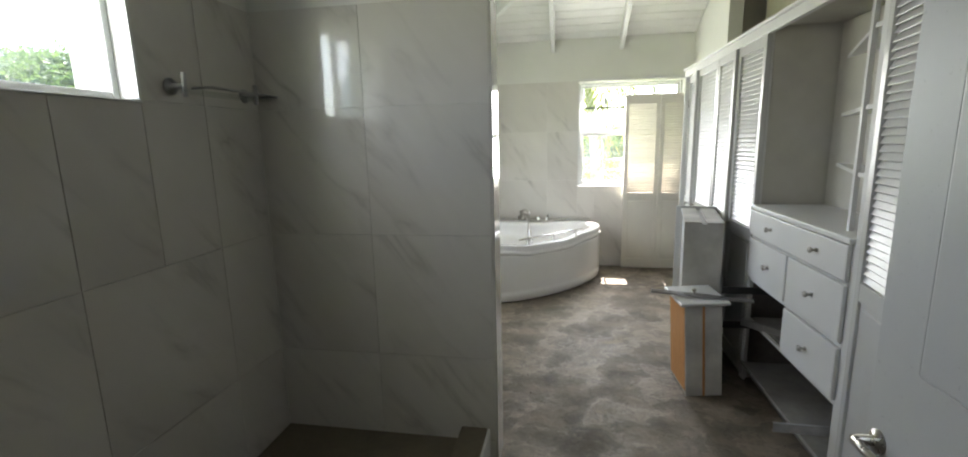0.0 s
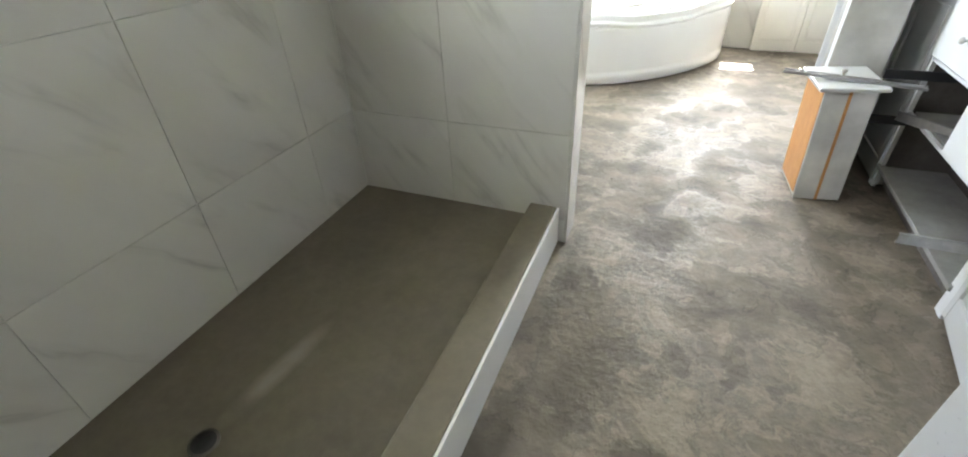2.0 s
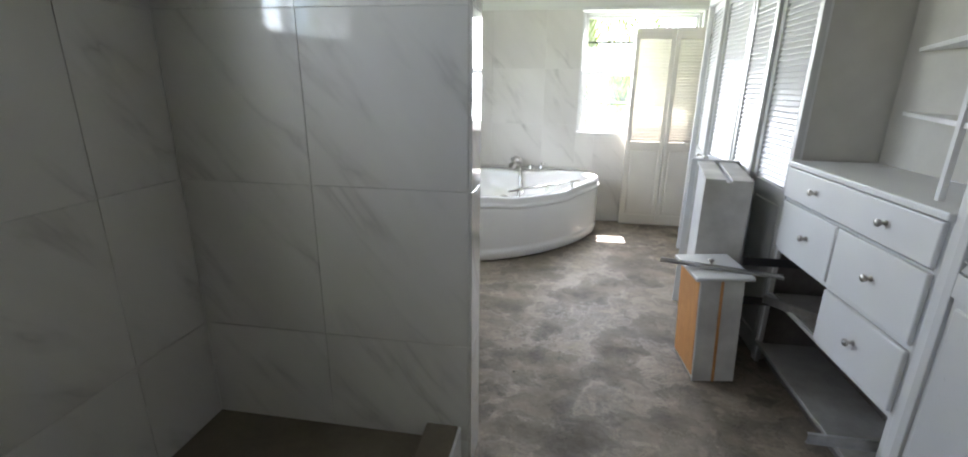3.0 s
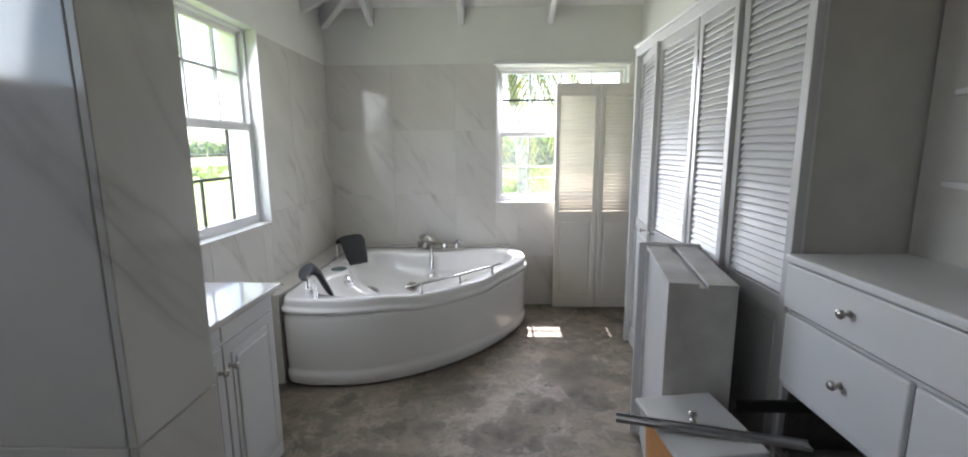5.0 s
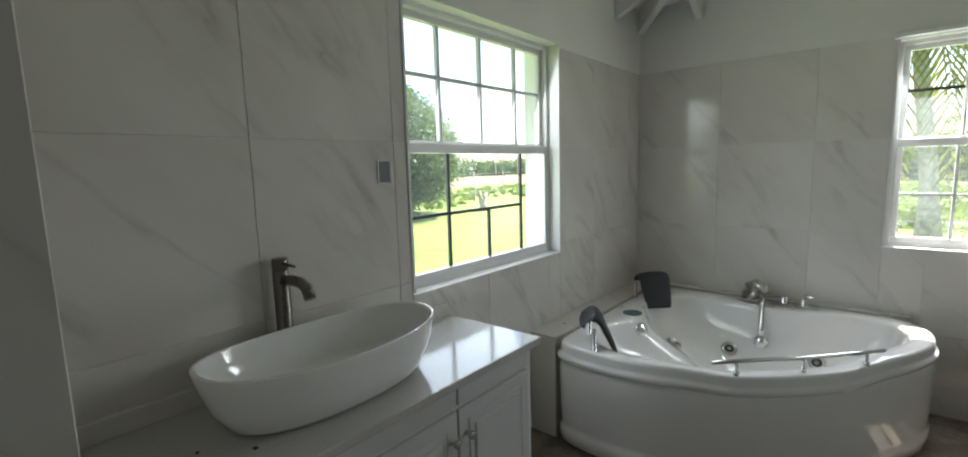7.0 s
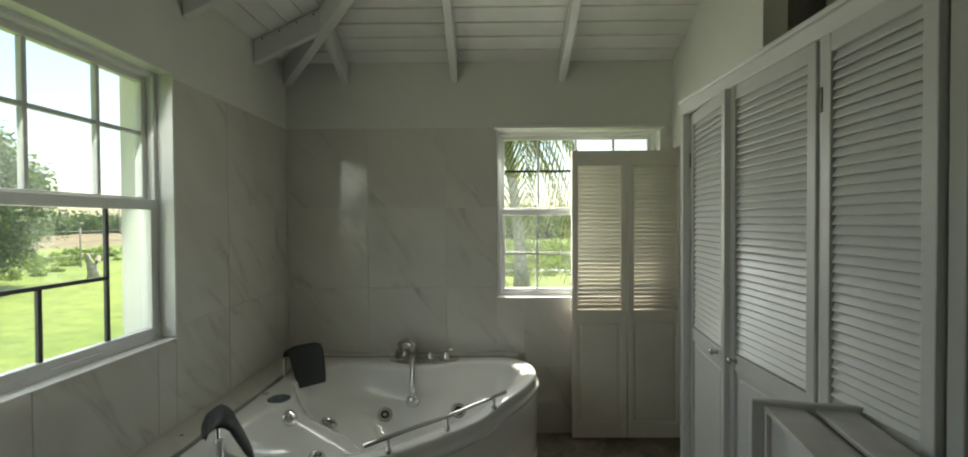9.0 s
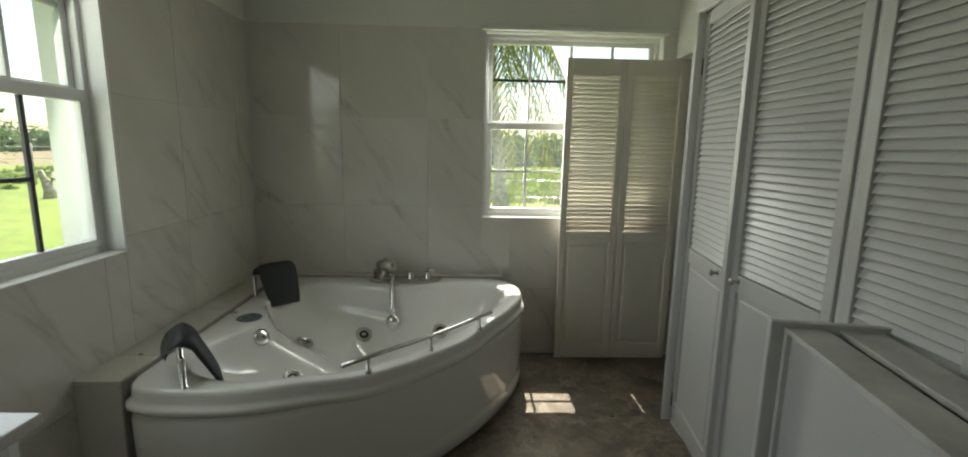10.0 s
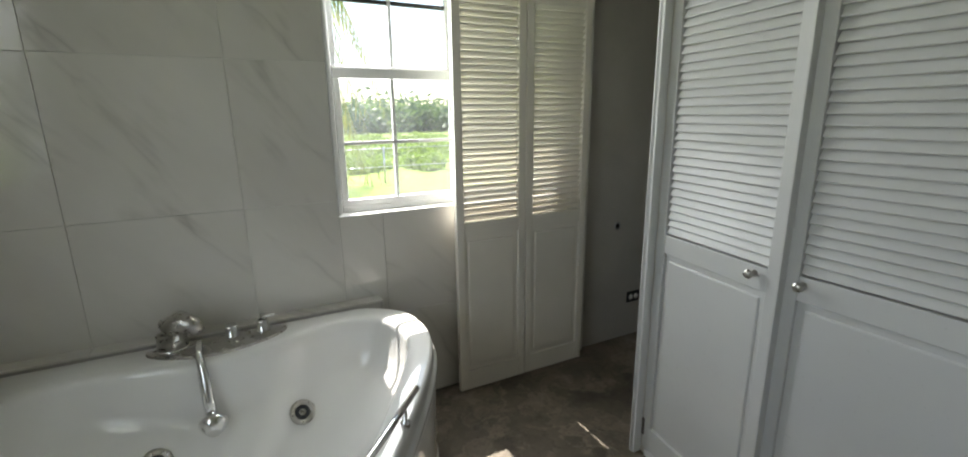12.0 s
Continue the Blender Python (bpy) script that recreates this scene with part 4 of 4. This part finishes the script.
# suction cover on the deck, control pads
o = part("suction_cover", lathe(bmesh.new(), [(0.062, 0), (0.062, 0.004), (0.052, 0.009), (0.018, 0.011), (0.002, 0.011)], pose(-0.245, 7.10, ZR - 0.002), seg=28), M_TEAL, bath, "round grey grille on the bath deck")
p, n = Vector((-0.153, 7.022, 0.523)), Vector((0.78, -0.42, 0.45)).normalized()
part("overflow", lathe(bmesh.new(), [(0.044, -0.01), (0.044, 0.008), (0.035, 0.015), (0.004, 0.017)], Matrix.Translation(p) @ n.to_track_quat('Z', 'Y').to_matrix().to_4x4()), M_CHROME, bath, "chrome overflow cap")
part("deck_button", lathe(bmesh.new(), [(0.017, 0), (0.017, 0.005), (0.008, 0.007)], pose(-0.355, 7.17, ZR - 0.001)), M_CHROME, bath)


def headrest(x, y, rot):
    """A curved foam pad on two chrome posts; the pad hangs over the rim into the bath."""
    m = pose(x, y, ZR, 0, 0, rot)
    bm = bmesh.new()
    nu, nv = 14, 9
    grid = {}
    for s in (0, 1):
        for i in range(nu):
            for j in range(nv):
                u, v_ = i / (nu - 1), j / (nv - 1)
                # profile over the post and down into the basin
                prof = [(-0.05, 0.115), (-0.045, 0.14), (-0.005, 0.17), (0.04, 0.15), (0.065, 0.095), (0.09, 0.045), (0.115, -0.01), (0.135, -0.05)]
                f = u * (len(prof) - 1)
                a = min(int(f), len(prof) - 2)
                t = f - a
                px = prof[a][0] + (prof[a + 1][0] - prof[a][0]) * t
                pz = prof[a][1] + (prof[a + 1][1] - prof[a][1]) * t
                half = 0.115 - 0.03 * u * u * u
                edge = 1 - abs(2 * v_ - 1) ** 4
                th = 0.004 + (0.024 + 0.016 * smooth(0.55, 0.15, u)) * edge * (1 - (2 * u - 1) ** 6) * (1 - 0.45 * u)
                c = Vector((px + (th if s else -th) * 0.6, (v_ - 0.5) * 2 * half, pz + (th if s else -th) * 0.8))
                grid[s, i, j] = bm.verts.new(m @ c)
    for s in (0, 1):
        for i in range(nu - 1):
            for j in range(nv - 1):
                bm.faces.new((grid[s, i, j], grid[s, i + 1, j], grid[s, i + 1, j + 1], grid[s, i, j + 1])).smooth = True
    for i in range(nu - 1):
        for j in (0, nv - 1):
            bm.faces.new((grid[0, i, j], grid[0, i + 1, j], grid[1, i + 1, j], grid[1, i, j])).smooth = True
    for j in range(nv - 1):
        for i in (0, nu - 1):
            bm.faces.new((grid[0, i, j], grid[0, i, j + 1], grid[1, i, j + 1], grid[1, i, j])).smooth = True
    pad = part("headrest", bm, M_RUBBER, bath, "charcoal foam head-rest pad")
    for dy in (-0.125, 0.125):
        bm = bmesh.new()
        lathe(bm, [(0.016, 0), (0.016, 0.004), (0.011, 0.005), (0.011, 0.115), (0.008, 0.118)], m @ pose(0.0, dy, -0.002))
        part("post", bm, M_CHROME, pad, "chrome head-rest post")
    return pad


headrest(-0.29, 7.565, -45)
headrest(-0.22, 6.47, 33)

# grab rail on the front rim
gr = part("grab_rail", tube(bmesh.new(), [(0.41, 6.45, ZR + 0.045), (0.58, 6.60, ZR + 0.05), (0.74, 6.745, ZR + 0.05), (0.895, 6.915, ZR + 0.05), (1.035, 7.085, ZR + 0.045)], 0.010), M_CHROME, bath, "chrome grab rail")
for x, y in ((0.50, 6.525), (0.74, 6.745), (0.97, 7.007)):
    part("bracket", lathe(bmesh.new(), [(0.014, -0.02), (0.014, -0.003), (0.007, 0.0), (0.007, 0.048)], pose(x, y, ZR)), M_CHROME, gr)

# deck-mounted filler set
bm = bmesh.new()
ring_t, ring_b = [], []
for j in range(40):
    a = 2 * math.pi * j / 40
    c, s = math.cos(a), math.sin(a)
    x, y = 0.47 + 0.255 * c, 7.862 + (0.13 if s < 0 else 0.03) * s * (1 - 0.15 * c * c)
    ring_b.append(bm.verts.new((x, y, ZR - 0.004)))
    ring_t.append(bm.verts.new((0.47 + (x - 0.47) * 0.97, y, ZR + 0.008)))
for j in range(40):
    bm.faces.new((ring_b[j], ring_b[(j + 1) % 40], ring_t[(j + 1) % 40], ring_t[j]))
bm.faces.new(ring_t)
bm.faces.new(ring_b[::-1])
fp = part("tap_plate", bm, M_NICKEL, bath, "brushed metal deck plate")
sp = part("bath_spout", tube(bmesh.new(), [(0.31, 7.862, ZR), (0.31, 7.862, ZR + 0.06), (0.318, 7.855, ZR + 0.095), (0.35, 7.84, ZR + 0.116), (0.39, 7.815, ZR + 0.104), (0.412, 7.80, ZR + 0.074)], [0.054, 0.052, 0.049, 0.043, 0.033, 0.022], 20), M_NICKEL, bath, "stout arched satin-metal bath spout")
part("collar", lathe(bmesh.new(), [(0.056, 0.004), (0.056, 0.012), (0.051, 0.015)], pose(0.31, 7.862, ZR)), M_CHROME, sp)
ho = part("hand_shower", tube(bmesh.new(), [(0.405, 7.80, ZR), (0.405, 7.795, ZR + 0.035), (0.406, 7.76, ZR + 0.05), (0.408, 7.71, ZR + 0.02), (0.413, 7.675, ZR - 0.05), (0.42, 7.64, ZR - 0.13), (0.426, 7.62, ZR - 0.185)], [0.011, 0.011, 0.010, 0.013, 0.019, 0.020, 0.021]), M_CHROME, bath, "hanging chrome hand-shower handle")
part("spray_face", lathe(bmesh.new(), [(0.021, -0.045), (0.044, -0.016), (0.049, 0.0), (0.04, 0.012), (0.004, 0.016)], look((0.428, 7.61, ZR - 0.21), (0.43, 7.2, ZR - 0.35))), M_CHROME, ho)
for x in (0.515, 0.63):
    k = part("mixer_knob", lathe(bmesh.new(), [(0.026, 0.006), (0.026, 0.013), (0.022, 0.016), (0.0235, 0.05), (0.021, 0.055), (0.004, 0.057)], pose(x, 7.86, ZR)), M_CHROME, bath, "chrome valve knob")
    if x > 0.6:
        part("valve_lever", tube(bmesh.new(), [(x, 7.86, ZR + 0.056), (x, 7.86, ZR + 0.073), (x + 0.05, 7.84, ZR + 0.076)], [0.016, 0.014, 0.006]), M_CHROME, k)

# tiled ledge round the bath
LZ = ZR + 0.012
lg = setting("bath_ledge", box(LW, BXL - 0.006, 6.392, BW - G, 0, LZ - 0.008), M_GROUT, "marble-tiled ledge beside the bath", "ledge")
for a, c in ((6.385, 6.61), (6.61, 7.203), (7.203, BW - 0.001)):
    part("tile", box(LW, BXL - 0.004, a + 0.001, c - 0.001, LZ - 0.012, LZ, bev=0.0015, seg=1), M_TILE, lg)
part("tile", box(LW + 0.001, BXL - 0.005, 6.384, 6.396, 0.001, LZ - 0.0125, bev=0.0015, seg=1), M_TILE, lg)
lg2 = setting("bath_ledge_end", box(BXL - 0.004, 1.158, BYB + 0.006, BW - G, 0, LZ - 0.008), M_GROUT, "narrow marble-tiled ledge behind the bath", "ledge")
for a, c in ((BXL - 0.003, 0.032), (0.032, 0.618), (0.618, 1.16)):
    part("tile", box(a + 0.001, c - 0.001, BYB + 0.004, BW, LZ - 0.012, LZ, bev=0.0015, seg=1), M_TILE, lg2)

# glass shelf in the shower
gs = thing("glass_shelf", "small glass shower shelf on chrome brackets", "shelf", pose(LW, 3.73, 1.80))
p = part("plate", box(0.015, 0.12, -0.22, 0.25, -0.004, 0.004, bev=0.002), M_GLASS, gs, "clear glass plate")
for y in (-0.192, 0.217):
    b_ = part("bracket", lathe(bmesh.new(), [(0.03, 0), (0.03, 0.008), (0.010, 0.012), (0.010, 0.06)], pose(0.0, y, 0.02, 0, 90, 0)), M_STEEL, gs)
    part("pin", lathe(bmesh.new(), [(0.007, -0.04), (0.009, -0.038), (0.009, 0.045), (0.007, 0.047)], pose(0.06, y, 0.02)), M_STEEL, b_)
part("guard_rail", tube(bmesh.new(), [(0.02, -0.11, 0.02), (0.11, -0.11, 0.02), (0.11, 0.3, 0.02), (0.02, 0.3, 0.02)], 0.005), M_STEEL, gs)

# outlet and hole in closet wall
ob_ = thing("wall_outlet", "open black wall outlet with two sockets", "outlet", pose(2.86, BW - 0.001, 0.275))
part("plate", box(-0.055, 0.055, -0.006, 0, -0.038, 0.038, bev=0.003), M_BLACK, ob_)
for x in (-0.022, 0.022):
    part("socket", lathe(bmesh.new(), [(0.017, 0.0), (0.017, 0.004), (0.006, 0.005)], pose(x, -0.005, 0, 90)), M_WHITE, ob_)
hp = thing("pipe_stub", "round steel pipe end in grey wall", "pipe", pose(2.69, BW - 0.001, 0.78))
part("collar", lathe(bmesh.new(), [(0.026, 0), (0.026, 0.004), (0.016, 0.006), (0.015, -0.002)], pose(0, 0, 0, 90)), M_STEEL, hp)
part("bore", lathe(bmesh.new(), [(0.015, 0), (0.015, 0.003), (0.003, 0.003)], pose(0, 0, 0, 90)), M_BLACK, hp)
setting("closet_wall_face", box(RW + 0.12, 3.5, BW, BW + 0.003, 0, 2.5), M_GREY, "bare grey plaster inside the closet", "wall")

# debris on the floor
DEBRIS = [(0.616, 4.98), (0.655, 4.75), (1.75, 7.15), (1.9, 6.9), (1.35, 5.9)]


def crumb(x, y, z, r, seed, label, material):
    rg = random.Random(seed)
    bm = bmesh.new()
    bmesh.ops.create_icosphere(bm, subdivisions=1, radius=r)
    for v in bm.verts:
        v.co = (v.co.x * rg.uniform(0.7, 1.5), v.co.y * rg.uniform(0.6, 1.2), v.co.z * 0.35 * rg.uniform(0.6, 1.3) + r * 0.3)
    o = part("debris", bm, material)
    o.matrix_world = pose(x, y, z, 0, 0, rg.uniform(0, 180))
    tagged(o, label, "debris", "specks of debris")


M_CRUMB = plain("dark_crumb", (0.05, 0.04, 0.03), 0.8, var=0.3)
for k, (x, y) in enumerate(DEBRIS):
    crumb(x, y, 0.0, 0.006 + 0.002 * (k % 3), k, "small dark crumb of dirt on cement floor", M_CRUMB)
crumb(-0.20, 4.62, VZ, 0.008, 31, "dark speck of dirt on the worktop", M_CRUMB)
crumb(-0.30, 4.52, VZ, 0.006, 32, "dark speck of dirt on the worktop", M_CRUMB)
crumb(-0.48, 6.62, LZ, 0.008, 33, "dark speck of dirt on the ledge", M_CRUMB)

# ---- outside ----
GZ = -0.55
bm = bmesh.new()
bmesh.ops.create_grid(bm, x_segments=60, y_segments=60, size=600)
for v in bm.verts:
    v.co.z = GZ + (noise.noise(v.co * 0.05) * 0.3 if v.co.length > 12 else 0)
setting("ground", bm, M_LAWN, "green lawn running into a dry field", "ground")


def leaves(bm, c, r, n, size, rng, squash=0.8):
    """A clump of small pointed leaves round c."""
    for _ in range(n):
        d = Vector((rng.gauss(0, 1), rng.gauss(0, 1), rng.gauss(0, 1) * squash)).normalized() * r * rng.random() ** 0.4
        p = Vector(c) + d
        a = Vector((rng.gauss(0, 1), rng.gauss(0, 1), rng.gauss(0, 0.6) - 0.3)).normalized()
        s = a.cross(Vector((rng.gauss(0, 1), rng.gauss(0, 1), rng.gauss(0, 1)))).normalized()
        L_ = size * rng.uniform(0.6, 1.4)
        q = [p, p + a * L_ * 0.5 + s * L_ * 0.17, p + a * L_, p + a * L_ * 0.5 - s * L_ * 0.17]
        bm.faces.new([bm.verts.new(v) for v in q])


def tree(x, y, h, r, seed, n=60, leaf=0.22, material=None, name="tree", label="broad dense green mango tree on the lawn", low=0.25):
    rng = random.Random(seed)
    root = thing(name, label, "tree", pose(x, y, GZ))
    bm = bmesh.new()
    tube(bm, [(0, 0, -0.1), (0.05, 0, h * 0.15), (0.0, 0.08, h * 0.35), (0.1, 0.05, h * 0.6)], [h * 0.04, h * 0.032, h * 0.028, h * 0.012], 10)
    for k in range(7):
        a = k * 0.9 + rng.random()
        e = Vector((math.cos(a) * r * 0.75, math.sin(a) * r * 0.75, h * rng.uniform(0.4, 0.85)))
        tube(bm, [(0.02, 0.05, h * 0.3), e * 0.5 + Vector((0, 0, h * 0.2)), e], [h * 0.018, h * 0.011, h * 0.004], 6)
    part("trunk", bm, M_BARK, root)
    bm = bmesh.new()
    for k in range(n):
        a = rng.uniform(0, 2 * math.pi)
        zz = rng.uniform(low, 1.0)
        rr = r * math.sqrt(max(0.05, 1 - ((zz - 0.55) / 0.5) ** 2)) * rng.uniform(0.55, 1.0)
        leaves(bm, (math.cos(a) * rr, math.sin(a) * rr, zz * h), r * rng.uniform(0.16, 0.3), 300, leaf, rng)
    part("crown", bm, material or M_LEAF, root)
    return root


tree(-16.9, 17.5, 5.2, 3.85, 3, n=440, leaf=0.19, low=0.2)


def palm(x, y, h, seed, fronds=30, size=1.3):
    rng = random.Random(seed)
    root = thing("palm_tree", "slender coconut palm with drooping yellow-green fronds", "palm", pose(x, y, GZ))
    bm = bmesh.new()
    pts = [(-0.06 * k + 0.05 * math.sin(k * 0.8), 0, h * k / 8) for k in range(9)]
    tube(bm, pts, [size * r for r in (0.23, 0.165, 0.14, 0.13, 0.125, 0.12, 0.118, 0.13, 0.16)], 10)
    part("trunk", bm, M_BARK, root)
    top = Vector(pts[-1])
    for k in range(fronds):
        a = k * 2.4 + rng.uniform(-0.2, 0.2)
        up = rng.uniform(-0.5, 0.9) if k % 4 else -1.1
        bm = bmesh.new()
        L_ = size * rng.uniform(2.6, 3.3)
        sp_ = [top + Vector((math.cos(a) * L_ * t * (1 - 0.25 * t), math.sin(a) * L_ * t * (1 - 0.25 * t), up * L_ * t - 1.35 * L_ * t * t * 0.8)) for t in (i / 14 for i in range(15))]
        tube(bm, sp_, [0.025 * (1 - i / 16) for i in range(15)], 5)
        for i in range(1, 15):
            d = (sp_[i] - sp_[i - 1]).normalized()
            s = d.cross(Vector((0, 0, 1))).normalized()
            for sg in (-1, 1):
                for sub in (0, 0.5):
                    p = sp_[i - 1].lerp(sp_[i], sub)
                    ln = 0.62 * size * math.sin(math.pi * (0.12 + 0.85 * i / 15)) * rng.uniform(0.8, 1.1)
                    tip = p + s * sg * ln * 0.6 + d * ln * 0.35 - Vector((0, 0, ln * 0.75))
                    m_ = p.lerp(tip, 0.45) + d * 0.025 + Vector((0, 0, 0.05))
                    bm.faces.new([bm.verts.new(q) for q in (p, m_ + d * 0.035 * size, tip, m_ - d * 0.045 * size)])
        part("frond", bm, M_PALM, root)
    return root


palm(1.92, 19.2, 6.0, 5)
for x, y, h, seed in ((-72, 96, 7.5, 21), (-74, 108, 8.5, 22), (-66, 103, 6.5, 23)):
    palm(x, y, h, seed, 11, 1.0)
rng = random.Random(11)


def bush_row(name, label, n, fx, fy, fr, size, material):
    bm = bmesh.new()
    for _ in range(n):
        x, y, r = fx(rng), fy(rng), fr(rng)
        for k in range(4):
            leaves(bm, (x + rng.uniform(-r, r), y + rng.uniform(-r, r), GZ + r * rng.uniform(0.2, 1.0)), r * 0.7, 45, size, rng, 0.7)
    o = part(name, bm, material)
    return tagged(o, label, "shrubs", kind="stuff")


bush_row("shrubs", "bright green wild shrubs beyond the lawn", 520, lambda r: r.uniform(-6, 18), lambda r: 22.5 + 24 * r.random() ** 1.2, lambda r: r.uniform(0.15, 0.5), 0.22, M_SHRUB)
bush_row("hedge_trees", "far dark green trees along the field", 150, lambda r: r.uniform(-10, 40), lambda r: r.uniform(60, 75), lambda r: r.uniform(1.5, 3.4), 0.9, M_LEAF)
bush_row("far_trees", "far dark green tree line beyond the dry field", 420, lambda r: r.uniform(-95, -76), lambda r: r.uniform(-15, 170), lambda r: r.uniform(1.6, 3.6), 1.0, M_LEAF)
bush_row("field_scrub", "low green scrub at the field's edge", 260, lambda r: r.uniform(-30, -17), lambda r: r.uniform(8, 60), lambda r: r.uniform(0.12, 0.3), 0.2, M_SHRUB)

fn = thing("field_fence", "thin post and wire fence across the field", "fence", pose(0, 0, 0))
for k in range(16):
    part("post", tube(bmesh.new(), [(-19.0, 3 + 3.0 * k, GZ - 0.1), (-19.0, 3 + 3.0 * k, GZ + 1.9)], 0.035, 7), M_BARK, fn)
for z in (0.6, 1.2, 1.75):
    part("wire", tube(bmesh.new(), [(-19.0, 3, GZ + z), (-19.0, 48, GZ + z)], 0.012, 5), M_STEEL, fn)

# cut tree stump with two prongs at the edge of the mown lawn
bm = bmesh.new()
tube(bm, [(0, 0, -0.1), (0.02, 0, 0.25), (-0.05, 0.02, 0.55)], [0.24, 0.19, 0.16], 10)
tube(bm, [(-0.03, 0.02, 0.45), (-0.13, 0.02, 0.75), (-0.18, 0.0, 1.0)], [0.13, 0.1, 0.075], 8)
tube(bm, [(0.0, 0.02, 0.45), (0.14, 0.0, 0.72), (0.2, 0.03, 0.92)], [0.11, 0.085, 0.06], 8)
stump = part("tree_stump", bm, M_BARK)
stump.matrix_world = pose(-14.1, 22.0, GZ, 0, 0, 40)
tagged(stump, "grey cut tree stump with two short prongs", "tree stump")
fn2 = thing("garden_fence", "thin post and wire fence behind the palm", "fence", pose(0, 0, 0))
for k in range(12):
    part("post", tube(bmesh.new(), [(-8 + 2.5 * k, 20.0, GZ - 0.1), (-8 + 2.5 * k, 20.0, GZ + 1.1)], 0.03, 7), M_STEEL, fn2)
for z in (0.5, 1.05):
    part("wire", tube(bmesh.new(), [(-8, 20, GZ + z), (19.5, 20, GZ + z)], 0.012, 5), M_STEEL, fn2)


# ---- wall tiles, last ----
def tiles(parent, axis, face, us, zs, holes, sign, material=M_TILE):
    """Marble tiles on a wall. axis 'x': wall runs along y at x = face. us, zs: joint lines. sign: the way the face looks."""
    g = 0.0011
    for u0, u1 in zip(us, us[1:]):
        for z0, z1 in zip(zs, zs[1:]):
            rects = [(u0, u1, z0, z1)]
            for a0, a1, b0, b1 in holes:
                nxt = []
                for p0, p1, q0, q1 in rects:
                    if p1 <= a0 or p0 >= a1 or q1 <= b0 or q0 >= b1:
                        nxt.append((p0, p1, q0, q1))
                        continue
                    if p0 < a0: nxt.append((p0, a0, q0, q1))
                    if p1 > a1: nxt.append((a1, p1, q0, q1))
                    c0, c1 = max(p0, a0), min(p1, a1)
                    if q0 < b0: nxt.append((c0, c1, q0, b0))
                    if q1 > b1: nxt.append((c0, c1, b1, q1))
                rects = nxt
            for p0, p1, q0, q1 in rects:
                if p1 - p0 < 0.012 or q1 - q0 < 0.012:
                    continue
                if sign > 0:
                    lo, hi = face - T, face - random.uniform(0, 0.0008)
                else:
                    lo, hi = face + random.uniform(0, 0.0008), face + T
                if axis == 'x':
                    bm = box(lo, hi, p0 + g, p1 - g, q0 + g, q1 - g, bev=0.001, seg=1)
                else:
                    bm = box(p0 + g, p1 - g, lo, hi, q0 + g, q1 - g, bev=0.001, seg=1)
                part("tile", bm, material, parent)


ZB = [0.0, 0.50, 1.10, 1.70, 2.297]
ZS = [0.13, 0.565, 1.17, 1.76, 2.20]
tiles(wall_side, 'x', LW, [PY1, 4.245, 4.84, 5.42, 6.015, 6.61, 7.203, 7.8, BW], ZB, [LWIN], 1)
tiles(wall_end, 'y', BW, [LW, 0.032, 0.618, 1.203, 1.79, RW - 0.005], ZB, [BWIN], -1)
tiles(wall_side, 'x', LW, [FW, 0.7, 1.3, 1.9, 2.5, 3.1, 3.7, PY0], ZS, [SWIN], 1)
tiles(partition, 'y', PY0, [LW, -0.045, PX - T - 0.001], ZS, [], -1)
tiles(partition, 'y', PY1, [LW, 0.0, PX - T - 0.001], ZB, [], 1)
tiles(partition, 'x', PX, [PY0 - 0.001, PY1 + 0.001], [0.0, 0.565, 1.17, 1.76, 2.20], [], 1, M_TILE_VEINED)
